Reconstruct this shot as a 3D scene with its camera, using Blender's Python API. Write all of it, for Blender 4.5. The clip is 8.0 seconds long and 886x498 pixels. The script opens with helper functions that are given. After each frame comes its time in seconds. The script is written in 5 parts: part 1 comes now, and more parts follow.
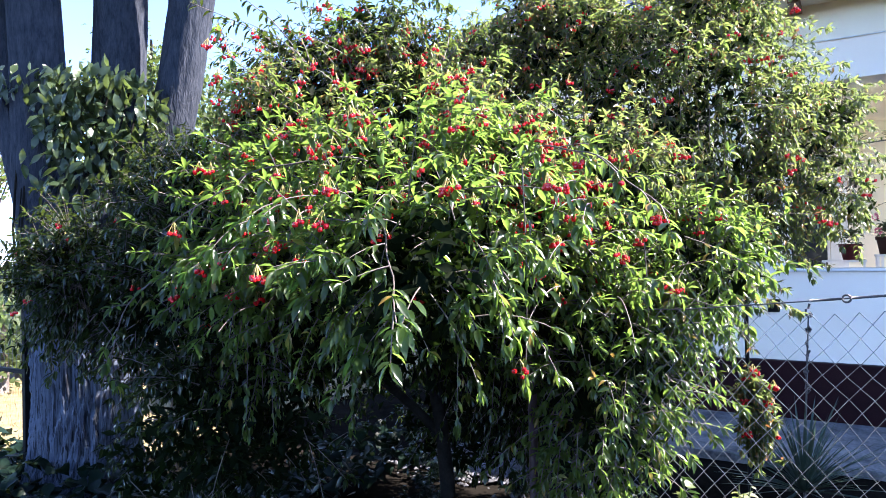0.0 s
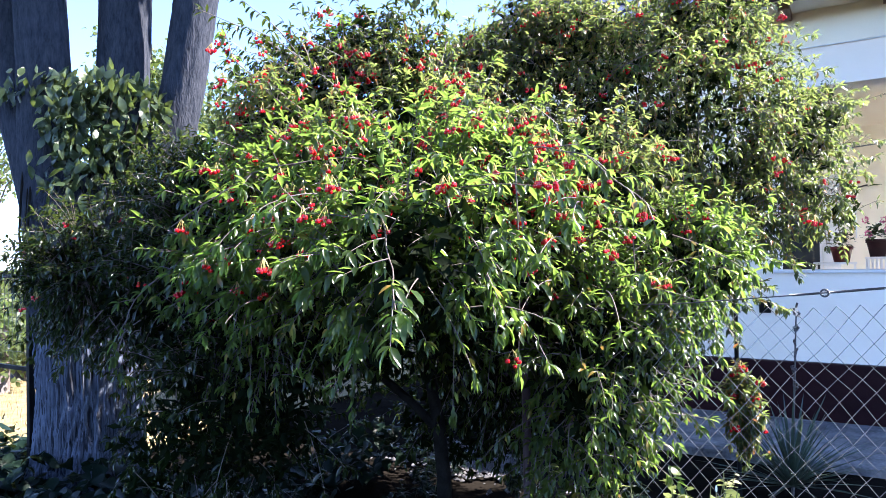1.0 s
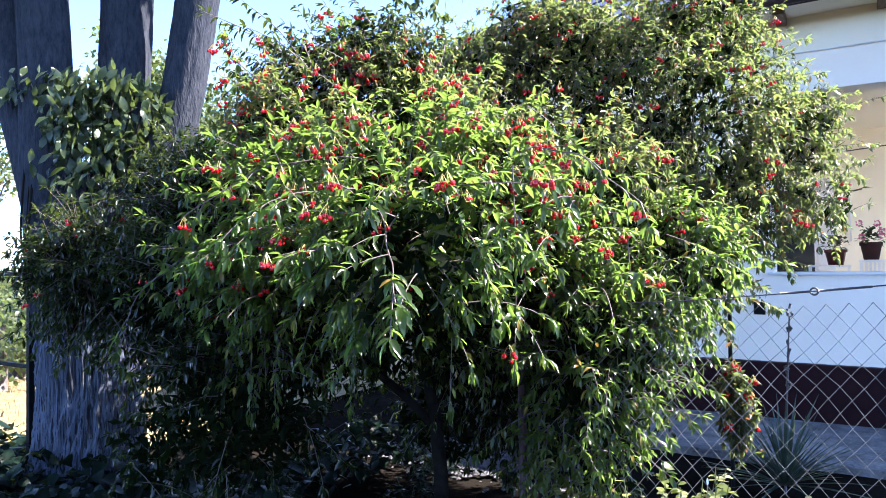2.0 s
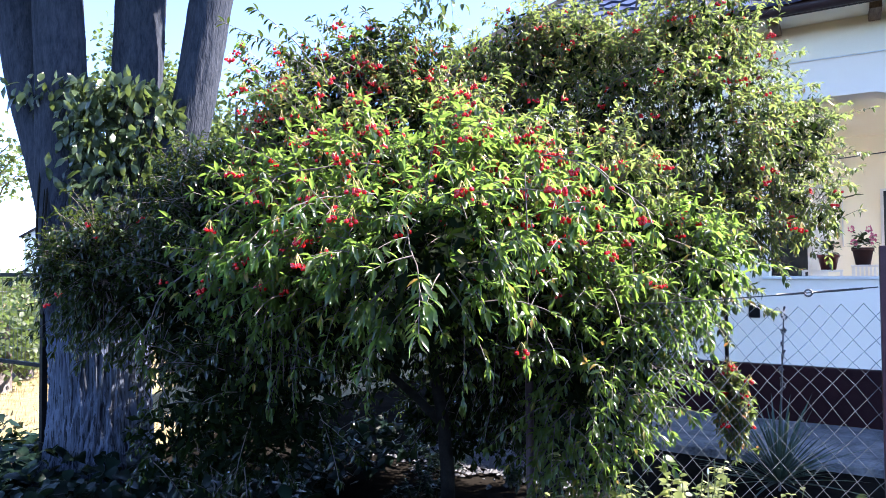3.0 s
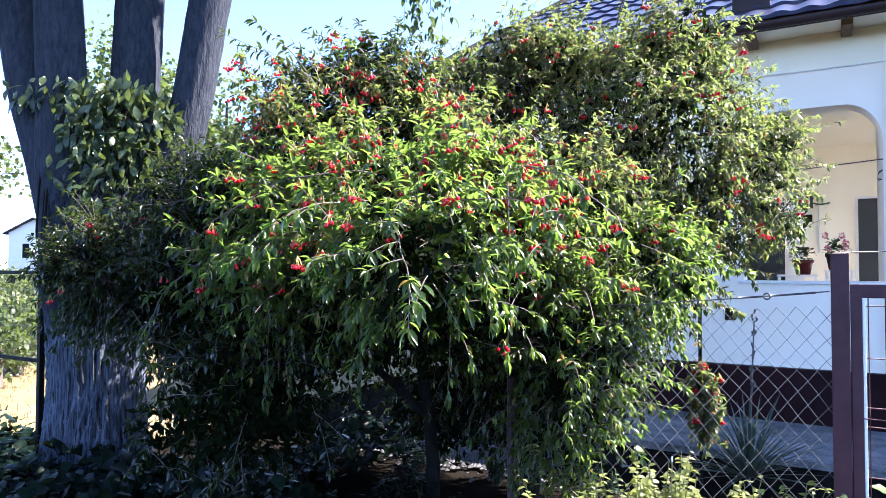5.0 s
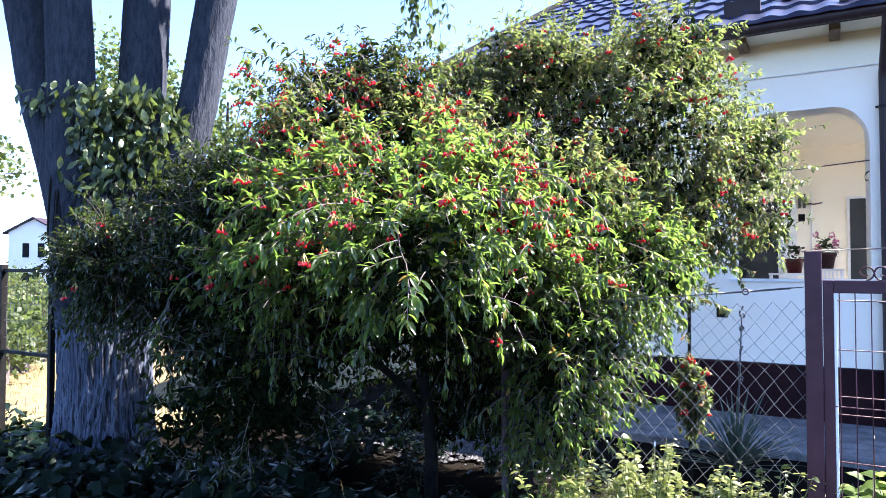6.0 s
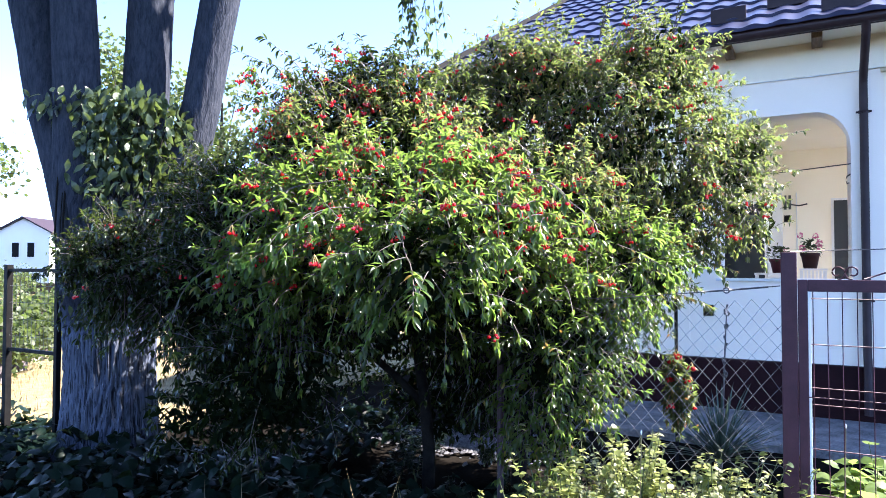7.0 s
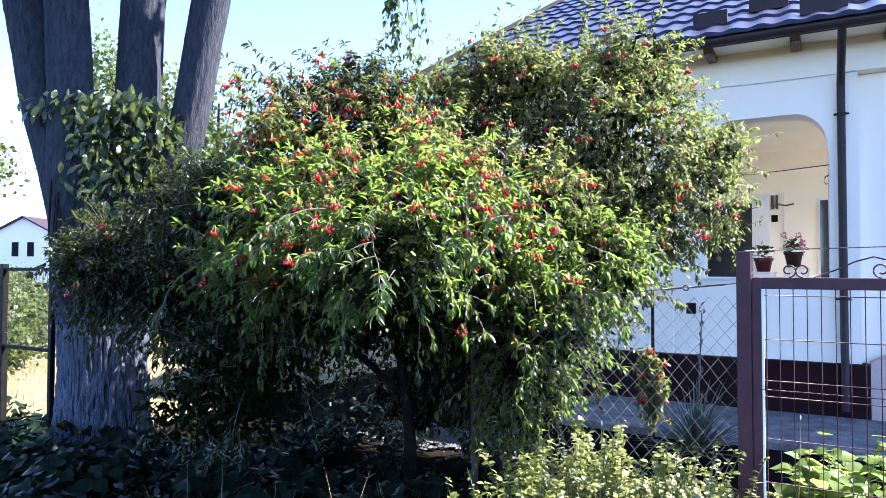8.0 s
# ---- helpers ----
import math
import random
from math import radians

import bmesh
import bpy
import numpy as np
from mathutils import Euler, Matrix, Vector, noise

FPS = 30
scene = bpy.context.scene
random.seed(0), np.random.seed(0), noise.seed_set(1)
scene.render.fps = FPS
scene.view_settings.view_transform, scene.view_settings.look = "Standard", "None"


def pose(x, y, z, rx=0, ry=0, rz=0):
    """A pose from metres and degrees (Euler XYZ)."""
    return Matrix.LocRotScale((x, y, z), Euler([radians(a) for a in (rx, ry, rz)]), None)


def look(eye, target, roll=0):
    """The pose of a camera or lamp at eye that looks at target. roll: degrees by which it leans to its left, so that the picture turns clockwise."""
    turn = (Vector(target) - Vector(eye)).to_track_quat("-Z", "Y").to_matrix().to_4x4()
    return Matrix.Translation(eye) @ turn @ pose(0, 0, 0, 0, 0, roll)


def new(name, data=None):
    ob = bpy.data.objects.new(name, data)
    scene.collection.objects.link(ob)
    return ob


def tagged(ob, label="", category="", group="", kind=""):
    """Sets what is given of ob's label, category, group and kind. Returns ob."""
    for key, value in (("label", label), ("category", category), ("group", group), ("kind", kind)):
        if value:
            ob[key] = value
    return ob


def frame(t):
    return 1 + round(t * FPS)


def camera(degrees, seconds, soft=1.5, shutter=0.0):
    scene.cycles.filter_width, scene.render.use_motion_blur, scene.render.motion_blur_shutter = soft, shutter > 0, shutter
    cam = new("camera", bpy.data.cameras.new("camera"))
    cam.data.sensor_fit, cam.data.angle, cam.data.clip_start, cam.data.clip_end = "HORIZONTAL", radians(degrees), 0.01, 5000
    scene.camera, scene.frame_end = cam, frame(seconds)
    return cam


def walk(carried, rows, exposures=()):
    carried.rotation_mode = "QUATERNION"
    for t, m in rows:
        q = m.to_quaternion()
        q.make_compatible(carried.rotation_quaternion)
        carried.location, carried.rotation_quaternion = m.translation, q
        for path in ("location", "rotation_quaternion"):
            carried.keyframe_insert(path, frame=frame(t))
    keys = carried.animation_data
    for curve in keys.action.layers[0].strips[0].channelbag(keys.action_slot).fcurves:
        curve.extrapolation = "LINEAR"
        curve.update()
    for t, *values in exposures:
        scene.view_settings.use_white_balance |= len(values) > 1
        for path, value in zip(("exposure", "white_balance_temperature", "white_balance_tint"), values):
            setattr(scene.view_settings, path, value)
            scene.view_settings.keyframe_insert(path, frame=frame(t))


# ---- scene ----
cam = camera(67.1, 8.0, soft=0.4)
METRES, EYE, TILT, LEAN, TURN = 1.2, 1.68, 0.0, 0.0, 32.0
ROWS = [
    (0.0, 0.0, 0.0, 0.0, 0.01, 0.7, 1.09),
    (0.5, 0.0165, -0.0586, -0.0111, -0.08, 0.92, 1.04),
    (1.0, 0.0017, -0.0912, -0.0267, -0.21, 1.06, 0.98),
    (1.5, 0.0086, -0.1068, -0.0365, -0.32, 1.13, 0.87),
    (3.0, -0.0718, -0.2484, -0.0505, -0.93, 1.61, 0.47),
    (3.5, -0.1192, -0.3206, -0.0515, -1.35, 1.64, 0.45),
    (4.0, -0.1448, -0.3598, -0.0582, -1.74, 1.61, 0.19),
    (4.5, -0.1167, -0.3876, -0.0517, -1.75, 1.69, -0.02),
    (5.0, -0.0762, -0.4192, -0.0464, -2.01, 1.7, -0.08),
    (6.5, -0.0994, -0.6485, -0.0585, -2.13, 1.61, -0.05),
    (7.0, -0.1117, -0.7173, -0.0543, -2.8, 1.63, -0.08),
    (7.5, -0.0526, -0.7884, -0.0574, -2.68, 1.57, -0.08),
    (8.0, 0.0008, -0.8528, -0.0572, -2.79, 1.57, -0.06),
]
walk(cam, [(t, pose(0, 0, EYE, TILT, LEAN, TURN) @ pose(METRES * x, METRES * y, METRES * z, 90 + pitch, roll, yaw)) for t, x, y, z, yaw, pitch, roll in ROWS], exposures=[(0.0, 2.96, 6150, 19), (8.0, 2.96, 6150, 19)])

# ---- world and sun ----
SUN_AZ, SUN_EL = math.atan2(0.6, 0.8), radians(48)
sun_way = Vector((math.cos(SUN_AZ) * math.cos(SUN_EL), math.sin(SUN_AZ) * math.cos(SUN_EL), math.sin(SUN_EL)))
world = bpy.data.worlds.new("sky")
scene.world = world
world.use_nodes = True
wn = world.node_tree
sky = wn.nodes.new("ShaderNodeTexSky")
sky.sky_type, sky.sun_disc = "NISHITA", False
sky.sun_elevation, sky.sun_rotation = SUN_EL, math.pi / 2 - SUN_AZ
sky.air_density, sky.dust_density, sky.ozone_density = 0.55, 0.1, 4.0
wn.links.new(sky.outputs[0], wn.nodes["Background"].inputs[0])
wn.nodes["Background"].inputs[1].default_value = 0.122
sun_data = bpy.data.lights.new("sun", "SUN")
sun_data.energy, sun_data.angle, sun_data.color = 5.0, radians(0.6), (1.0, 0.93, 0.80)
sun = new("sun", sun_data)
sun.matrix_world = look(sun_way * 30, (0, 0, 0))


# ---- materials ----
def shader(name, c1, c2, scale=8.0, rough=0.7, bump=0.0, fine=60.0, metal=0.0, stretch=(1, 1, 1), coat=0.0, island=0.0, world_space=True, spec=0.5, deep=0.01):
    """A surface that wavers between two colours at two scales, with fine relief."""
    m = bpy.data.materials.new(name)
    m.use_nodes = True
    t = m.node_tree
    b = t.nodes["Principled BSDF"]
    if world_space:
        src = t.nodes.new("ShaderNodeNewGeometry").outputs["Position"]
    else:
        src = t.nodes.new("ShaderNodeTexCoord").outputs["Object"]
    mp = t.nodes.new("ShaderNodeMapping")
    mp.inputs["Scale"].default_value = stretch
    t.links.new(src, mp.inputs["Vector"])
    n1, n2 = t.nodes.new("ShaderNodeTexNoise"), t.nodes.new("ShaderNodeTexNoise")
    n1.inputs["Scale"].default_value, n2.inputs["Scale"].default_value = scale, fine
    n1.inputs["Detail"].default_value, n2.inputs["Detail"].default_value = 5.0, 3.0
    for n in (n1, n2):
        t.links.new(mp.outputs[0], n.inputs["Vector"])
    add = t.nodes.new("ShaderNodeMath")
    add.operation = "MULTIPLY_ADD"
    t.links.new(n2.outputs[0], add.inputs[0])
    add.inputs[1].default_value = 0.5
    t.links.new(n1.outputs[0], add.inputs[2])
    fac = add.outputs[0]
    if island:
        geo = t.nodes.new("ShaderNodeNewGeometry")
        mix = t.nodes.new("ShaderNodeMath")
        mix.operation = "MULTIPLY_ADD"
        t.links.new(geo.outputs["Random Per Island"], mix.inputs[0])
        mix.inputs[1].default_value = island
        t.links.new(fac, mix.inputs[2])
        fac = mix.outputs[0]
    ramp = t.nodes.new("ShaderNodeMapRange")
    ramp.inputs["From Min"].default_value, ramp.inputs["From Max"].default_value = 0.5, 1.0 + island
    t.links.new(fac, ramp.inputs["Value"])
    col = t.nodes.new("ShaderNodeMix")
    col.data_type = "RGBA"
    col.inputs["A"].default_value, col.inputs["B"].default_value = (*c1, 1), (*c2, 1)
    t.links.new(ramp.outputs[0], col.inputs["Factor"])
    t.links.new(col.outputs["Result"], b.inputs["Base Color"])
    b.inputs["Roughness"].default_value, b.inputs["Metallic"].default_value = rough, metal
    b.inputs["Coat Weight"].default_value = coat
    b.inputs["Specular IOR Level"].default_value = spec
    if bump:
        bp = t.nodes.new("ShaderNodeBump")
        bp.inputs["Strength"].default_value, bp.inputs["Distance"].default_value = bump, deep
        t.links.new(add.outputs[0], bp.inputs["Height"])
        t.links.new(bp.outputs[0], b.inputs["Normal"])
    return m


def leaf_shader(name, dark, light, glow, rough=0.38, through_light=0.45, single=False, old=None, spec=0.28, old_share=0.06):
    """A leaf: glossy cuticle over a body that lets light through, varied leaf by leaf."""
    m = bpy.data.materials.new(name)
    m.use_nodes = True
    t = m.node_tree
    b, out = t.nodes["Principled BSDF"], t.nodes["Material Output"]
    rnd = t.nodes.new("ShaderNodeObjectInfo").outputs["Random"] if single else t.nodes.new("ShaderNodeNewGeometry").outputs["Random Per Island"]
    ramp = t.nodes.new("ShaderNodeValToRGB")
    ramp.color_ramp.elements[0].color, ramp.color_ramp.elements[1].color = (*dark, 1), (*light, 1)
    ramp.color_ramp.elements[1].position = 1.0 - old_share if old else 1.0
    if old:
        e = ramp.color_ramp.elements.new(1.0 - old_share * 0.5)
        e.color = (*old, 1)
    t.links.new(rnd, ramp.inputs[0])
    pos = t.nodes.new("ShaderNodeNewGeometry").outputs["Position"]
    nz = t.nodes.new("ShaderNodeTexNoise")
    nz.inputs["Scale"].default_value, nz.inputs["Detail"].default_value = 45.0, 4.0
    t.links.new(pos, nz.inputs["Vector"])
    hs = t.nodes.new("ShaderNodeHueSaturation")
    vr = t.nodes.new("ShaderNodeMapRange")
    vr.inputs["To Min"].default_value, vr.inputs["To Max"].default_value = 0.65, 1.35
    t.links.new(nz.outputs[0], vr.inputs["Value"])
    t.links.new(vr.outputs[0], hs.inputs["Value"])
    t.links.new(ramp.outputs[0], hs.inputs["Color"])
    t.links.new(hs.outputs[0], b.inputs["Base Color"])
    b.inputs["Roughness"].default_value = rough
    b.inputs["Specular IOR Level"].default_value = spec
    bp = t.nodes.new("ShaderNodeBump")
    bp.inputs["Strength"].default_value, bp.inputs["Distance"].default_value = 0.35, 0.004
    t.links.new(nz.outputs[0], bp.inputs["Height"])
    t.links.new(bp.outputs[0], b.inputs["Normal"])
    tr = t.nodes.new("ShaderNodeBsdfTranslucent")
    g = t.nodes.new("ShaderNodeMix")
    g.data_type, g.blend_type = "RGBA", "MULTIPLY"
    g.inputs["Factor"].default_value = 0.35
    g.inputs["A"].default_value = (*glow, 1)
    t.links.new(hs.outputs[0], g.inputs["B"])
    t.links.new(g.outputs["Result"], tr.inputs["Color"])
    mx = t.nodes.new("ShaderNodeMixShader")
    mx.inputs[0].default_value = through_light
    t.links.new(b.outputs[0], mx.inputs[1])
    t.links.new(tr.outputs[0], mx.inputs[2])
    t.links.new(mx.outputs[0], out.inputs["Surface"])
    return m


def bark_shader(name):
    """Grey furrowed bark, hollows darkened as by shade; lime wash on the lowest metre with a ragged upper edge."""
    m = shader(name, (0.014, 0.017, 0.026), (0.036, 0.040, 0.054), 30.0, 0.85, 1.0, 90.0, stretch=(1, 1, 0.1), spec=0.1, deep=0.035)
    t = m.node_tree
    b = t.nodes["Principled BSDF"]
    old = b.inputs["Base Color"].links[0].from_socket
    geo = t.nodes.new("ShaderNodeNewGeometry")
    sep = t.nodes.new("ShaderNodeSeparateXYZ")
    t.links.new(geo.outputs["Position"], sep.inputs[0])
    nz = t.nodes.new("ShaderNodeTexNoise")
    nz.inputs["Scale"].default_value, nz.inputs["Detail"].default_value = 9.0, 6.0
    t.links.new(geo.outputs["Position"], nz.inputs["Vector"])
    ma = t.nodes.new("ShaderNodeMath")
    ma.operation = "MULTIPLY_ADD"
    t.links.new(nz.outputs[0], ma.inputs[0])
    ma.inputs[1].default_value = 0.5
    t.links.new(sep.outputs[2], ma.inputs[2])
    edge = t.nodes.new("ShaderNodeMapRange")
    edge.inputs["From Min"].default_value, edge.inputs["From Max"].default_value = 1.55, 1.35
    edge.inputs["To Max"].default_value = 0.92
    t.links.new(ma.outputs[0], edge.inputs["Value"])
    wear = t.nodes.new("ShaderNodeTexNoise")
    wear.inputs["Scale"].default_value, wear.inputs["Detail"].default_value = 60.0, 4.0
    wear.inputs["Distortion"].default_value = 0.7
    wm = t.nodes.new("ShaderNodeMapping")
    wm.inputs["Scale"].default_value = (1, 1, 0.07)
    t.links.new(geo.outputs["Position"], wm.inputs["Vector"])
    t.links.new(wm.outputs[0], wear.inputs["Vector"])
    wr = t.nodes.new("ShaderNodeMapRange")
    wr.inputs["From Min"].default_value, wr.inputs["From Max"].default_value = 0.38, 0.5
    t.links.new(wear.outputs[0], wr.inputs["Value"])
    mu = t.nodes.new("ShaderNodeMath")
    mu.operation = "MULTIPLY"
    t.links.new(edge.outputs[0], mu.inputs[0])
    t.links.new(wr.outputs[0], mu.inputs[1])
    mix = t.nodes.new("ShaderNodeMix")
    mix.data_type = "RGBA"
    t.links.new(mu.outputs[0], mix.inputs["Factor"])
    t.links.new(old, mix.inputs["A"])
    # Wash colour is dim blue, as white lime looks in shade.
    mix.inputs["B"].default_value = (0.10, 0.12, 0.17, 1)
    # Shade in the furrows is painted in: hollows multiply the colour down.
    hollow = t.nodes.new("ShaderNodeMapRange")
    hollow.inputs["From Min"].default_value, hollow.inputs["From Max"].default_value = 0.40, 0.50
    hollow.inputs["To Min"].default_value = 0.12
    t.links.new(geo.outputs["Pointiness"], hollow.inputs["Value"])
    crease_shade = t.nodes.new("ShaderNodeMix")
    crease_shade.data_type, crease_shade.blend_type = "RGBA", "MULTIPLY"
    crease_shade.inputs["Factor"].default_value = 1.0
    t.links.new(mix.outputs["Result"], crease_shade.inputs["A"])
    t.links.new(hollow.outputs[0], crease_shade.inputs["B"])
    t.links.new(crease_shade.outputs["Result"], b.inputs["Base Color"])
    return m


def glass_shader(name):
    m = bpy.data.materials.new(name)
    m.use_nodes = True
    b = m.node_tree.nodes["Principled BSDF"]
    b.inputs["Base Color"].default_value = (0.03, 0.035, 0.04, 1)
    b.inputs["Roughness"].default_value = 0.06
    return m


# Far darker than real soil, to put the trees' shade into its colour.
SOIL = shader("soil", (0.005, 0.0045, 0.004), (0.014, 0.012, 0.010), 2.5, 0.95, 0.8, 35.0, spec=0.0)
PLASTER = shader("white_plaster", (0.95, 0.85, 0.72), (0.97, 0.89, 0.78), 1.3, 0.85, 0.25, 90.0)
CREAM = shader("cream_plaster", (0.90, 0.83, 0.66), (0.95, 0.89, 0.74), 1.5, 0.85, 0.25, 90.0)
PLINTH = shader("oxblood_plinth_paint", (0.012, 0.0035, 0.005), (0.024, 0.007, 0.009), 3.0, 0.7, 0.3, 70.0, spec=0.12)
ROOF = shader("blue_black_coated_sheet", (0.021, 0.024, 0.052), (0.037, 0.041, 0.082), 4.0, 0.34, 0.05, 120.0, spec=0.16)
BROWN = shader("brown_painted_metal", (0.022, 0.013, 0.015), (0.04, 0.024, 0.026), 9.0, 0.5, 0.12, 150.0, spec=0.25)
# Pink tone has the sunlight on the cheek wall painted in.
CHEEK = shader("sunlit_cheek_pink", (0.42, 0.30, 0.28), (0.6, 0.46, 0.43), 3.0, 0.85, 0.3, 70.0)
GATE = shader("plum_brown_enamel", (0.04, 0.014, 0.021), (0.068, 0.025, 0.035), 14.0, 0.45, 0.12, 160.0, spec=0.22)
WOOD = shader("weathered_rafter_wood", (0.12, 0.075, 0.045), (0.24, 0.16, 0.10), 6.0, 0.8, 0.4, 80.0, stretch=(8, 1, 8))
ZINC = shader("zinc_wire", (0.09, 0.09, 0.094), (0.17, 0.17, 0.17), 30.0, 0.6, 0.0, 200.0, spec=0.2)
DARKWIRE = shader("dark_wire", (0.03, 0.03, 0.035), (0.07, 0.06, 0.06), 30.0, 0.5, 0.0, 200.0)
CONCRETE = shader("concrete", (0.05, 0.052, 0.06), (0.23, 0.23, 0.24), 5.0, 0.85, 0.8, 40.0)
# Invented pale floor that acts as a reflector inside the porch.
BOUNCE_FLOOR = shader("pale_bounce_floor", (0.55, 0.52, 0.47), (0.68, 0.65, 0.60), 5.0, 0.45, 0.1, 60.0)
GRAVEL = shader("pale_gravel", (0.02, 0.02, 0.025), (0.15, 0.15, 0.16), 3.0, 0.9, 0.3, 60.0, island=1.0)
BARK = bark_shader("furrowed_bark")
STEM_BARK = shader("smooth_grey_bark", (0.020, 0.024, 0.034), (0.052, 0.058, 0.074), 34.0, 0.9, 0.7, 120.0, stretch=(1, 1, 0.26), spec=0.04, deep=0.02)
VINE_STEM = shader("vine_bark", (0.006, 0.006, 0.006), (0.02, 0.018, 0.016), 14.0, 0.9, 0.4, 90.0, spec=0.05)
TWIG = shader("cherry_bark", (0.025, 0.018, 0.016), (0.11, 0.085, 0.075), 14.0, 0.6, 0.4, 90.0)
STRAW = shader("dry_lawn", (0.12, 0.09, 0.045), (0.26, 0.21, 0.11), 6.0, 0.95, 0.6, 60.0, spec=0.1)
DRY = shader("dry_stalk", (0.12, 0.09, 0.045), (0.30, 0.24, 0.13), 9.0, 0.8, 0.0, 80.0, island=0.6)
CHERRY = shader("cherry_skin", (0.30, 0.003, 0.006), (0.60, 0.012, 0.014), 40.0, 0.22, 0.0, 200.0, island=0.6, coat=0.1)
GREENSTEM = shader("green_stem", (0.03, 0.05, 0.012), (0.09, 0.11, 0.035), 20.0, 0.6)
STALK = shader("fruit_stalk", (0.25, 0.22, 0.05), (0.42, 0.30, 0.10), 30.0, 0.6)
TERRA = shader("terracotta", (0.028, 0.008, 0.007), (0.05, 0.014, 0.012), 10.0, 0.8, 0.2)
REDPOT = shader("red_glazed_pot", (0.09, 0.008, 0.012), (0.13, 0.015, 0.018), 12.0, 0.4)
WHITE = shader("white_gloss_paint", (0.74, 0.74, 0.73), (0.82, 0.82, 0.81), 7.0, 0.5, 0.1)
GLASS = glass_shader("window_glass")
PETAL = shader("pink_petal", (0.55, 0.08, 0.2), (0.75, 0.25, 0.38), 30.0, 0.6, island=0.8)
BLACK = shader("black_paint", (0.004, 0.004, 0.0045), (0.010, 0.010, 0.010), 20.0, 0.6, spec=0.1)
LEAF = leaf_shader("cherry_leaf", (0.004, 0.009, 0.004), (0.027, 0.046, 0.014), (0.36, 0.59, 0.10), rough=0.22, through_light=0.36, spec=0.36, old=(0.20, 0.12, 0.03), old_share=0.045)
LEAF_ONE = leaf_shader("cherry_leaf_single", (0.008, 0.018, 0.007), (0.034, 0.060, 0.018), (0.32, 0.60, 0.09), rough=0.22, through_light=0.36, spec=0.36, single=True)
LEAF_BACK = leaf_shader("cherry_leaf_brown_edged", (0.006, 0.010, 0.005), (0.034, 0.045, 0.018), (0.42, 0.56, 0.15), rough=0.24, through_light=0.31, spec=0.34, old=(0.22, 0.09, 0.03), old_share=0.14)
# Near-black copy of the cherry leaf; paints the shade inside the crown.
LEAF_INNER_SHADE = leaf_shader("cherry_leaf_inner_shade", (0.002, 0.004, 0.002), (0.005, 0.008, 0.003), (0.1, 0.2, 0.03), rough=0.6, through_light=0.05, spec=0.02)
# Darker cherry leaf for clumps that lie in shade or stand in silhouette.
LEAF_SHADED = leaf_shader("shaded_cherry_leaf", (0.003, 0.006, 0.003), (0.010, 0.016, 0.007), (0.3, 0.45, 0.08), rough=0.2, through_light=0.14, spec=0.46)
VINE = leaf_shader("vine_leaf", (0.010, 0.020, 0.011), (0.045, 0.066, 0.034), (0.34, 0.48, 0.12), rough=0.3, through_light=0.2, spec=0.34)
# Leaf colour taken near black so that shade on the ground reads deep.
IVY = leaf_shader("shade_dark_ground_leaf", (0.002, 0.006, 0.005), (0.007, 0.016, 0.011), (0.2, 0.32, 0.08), rough=0.4, through_light=0.04, spec=0.07)
PALEWEED = leaf_shader("pale_weed_leaf", (0.10, 0.12, 0.06), (0.30, 0.31, 0.2), (0.6, 0.62, 0.3), rough=0.5)
WEED = leaf_shader("weed_leaf", (0.05, 0.075, 0.02), (0.24, 0.27, 0.09), (0.58, 0.62, 0.2), rough=0.4, spec=0.5)
FARLEAF = leaf_shader("far_leaf", (0.020, 0.030, 0.012), (0.06, 0.08, 0.03), (0.36, 0.50, 0.12), through_light=0.25, rough=0.5)
YUCCA = leaf_shader("yucca_blade", (0.022, 0.042, 0.038), (0.06, 0.09, 0.078), (0.2, 0.3, 0.15), rough=0.5, through_light=0.15)
GRAPE = leaf_shader("broad_leaf", (0.05, 0.09, 0.02), (0.10, 0.15, 0.04), (0.5, 0.65, 0.15), rough=0.5)


# ---- mesh tools ----
class Acc:
    """Gathers triangles of one mesh."""

    def __init__(self):
        self.v, self.t, self.m, self.n = [], [], [], 0

    def add(self, v, t, slot=0):
        v, t = np.asarray(v, float).reshape(-1, 3), np.asarray(t, int).reshape(-1, 3)
        self.v.append(v)
        self.t.append(t + self.n)
        self.m.append(np.full(len(t), slot))
        self.n += len(v)

    def mesh(self, name, mats, smooth=True):
        v, t, s = np.concatenate(self.v), np.concatenate(self.t), np.concatenate(self.m)
        me = bpy.data.meshes.new(name)
        me.vertices.add(len(v))
        me.vertices.foreach_set("co", v.astype(np.float32).ravel())
        me.loops.add(t.size)
        me.loops.foreach_set("vertex_index", t.astype(np.int32).ravel())
        me.polygons.add(len(t))
        me.polygons.foreach_set("loop_start", np.arange(0, t.size, 3, dtype=np.int32))
        me.polygons.foreach_set("loop_total", np.full(len(t), 3, np.int32))
        me.polygons.foreach_set("use_smooth", np.full(len(t), smooth))
        me.polygons.foreach_set("material_index", s.astype(np.int32))
        for mm in mats:
            me.materials.append(mm)
        me.update(calc_edges=True)
        me.validate()
        return me


def thing(name, data=None, label="", category="", group="", kind="", at=(0, 0, 0)):
    ob = new(name, data)
    ob.location = at
    return tagged(ob, label, category, group, kind)


def under(ob, parent):
    ob.parent = parent
    ob.matrix_parent_inverse = Matrix.Translation(-Vector(parent.matrix_basis.translation)) if parent.parent is None else Matrix.Identity(4)
    return ob


def part(name, data, parent, label="", kind=""):
    """One mesh as a part under a thing; the mesh is in world coordinates."""
    ob = new(name, data)
    under(ob, parent)
    return tagged(ob, label, "", "", kind)


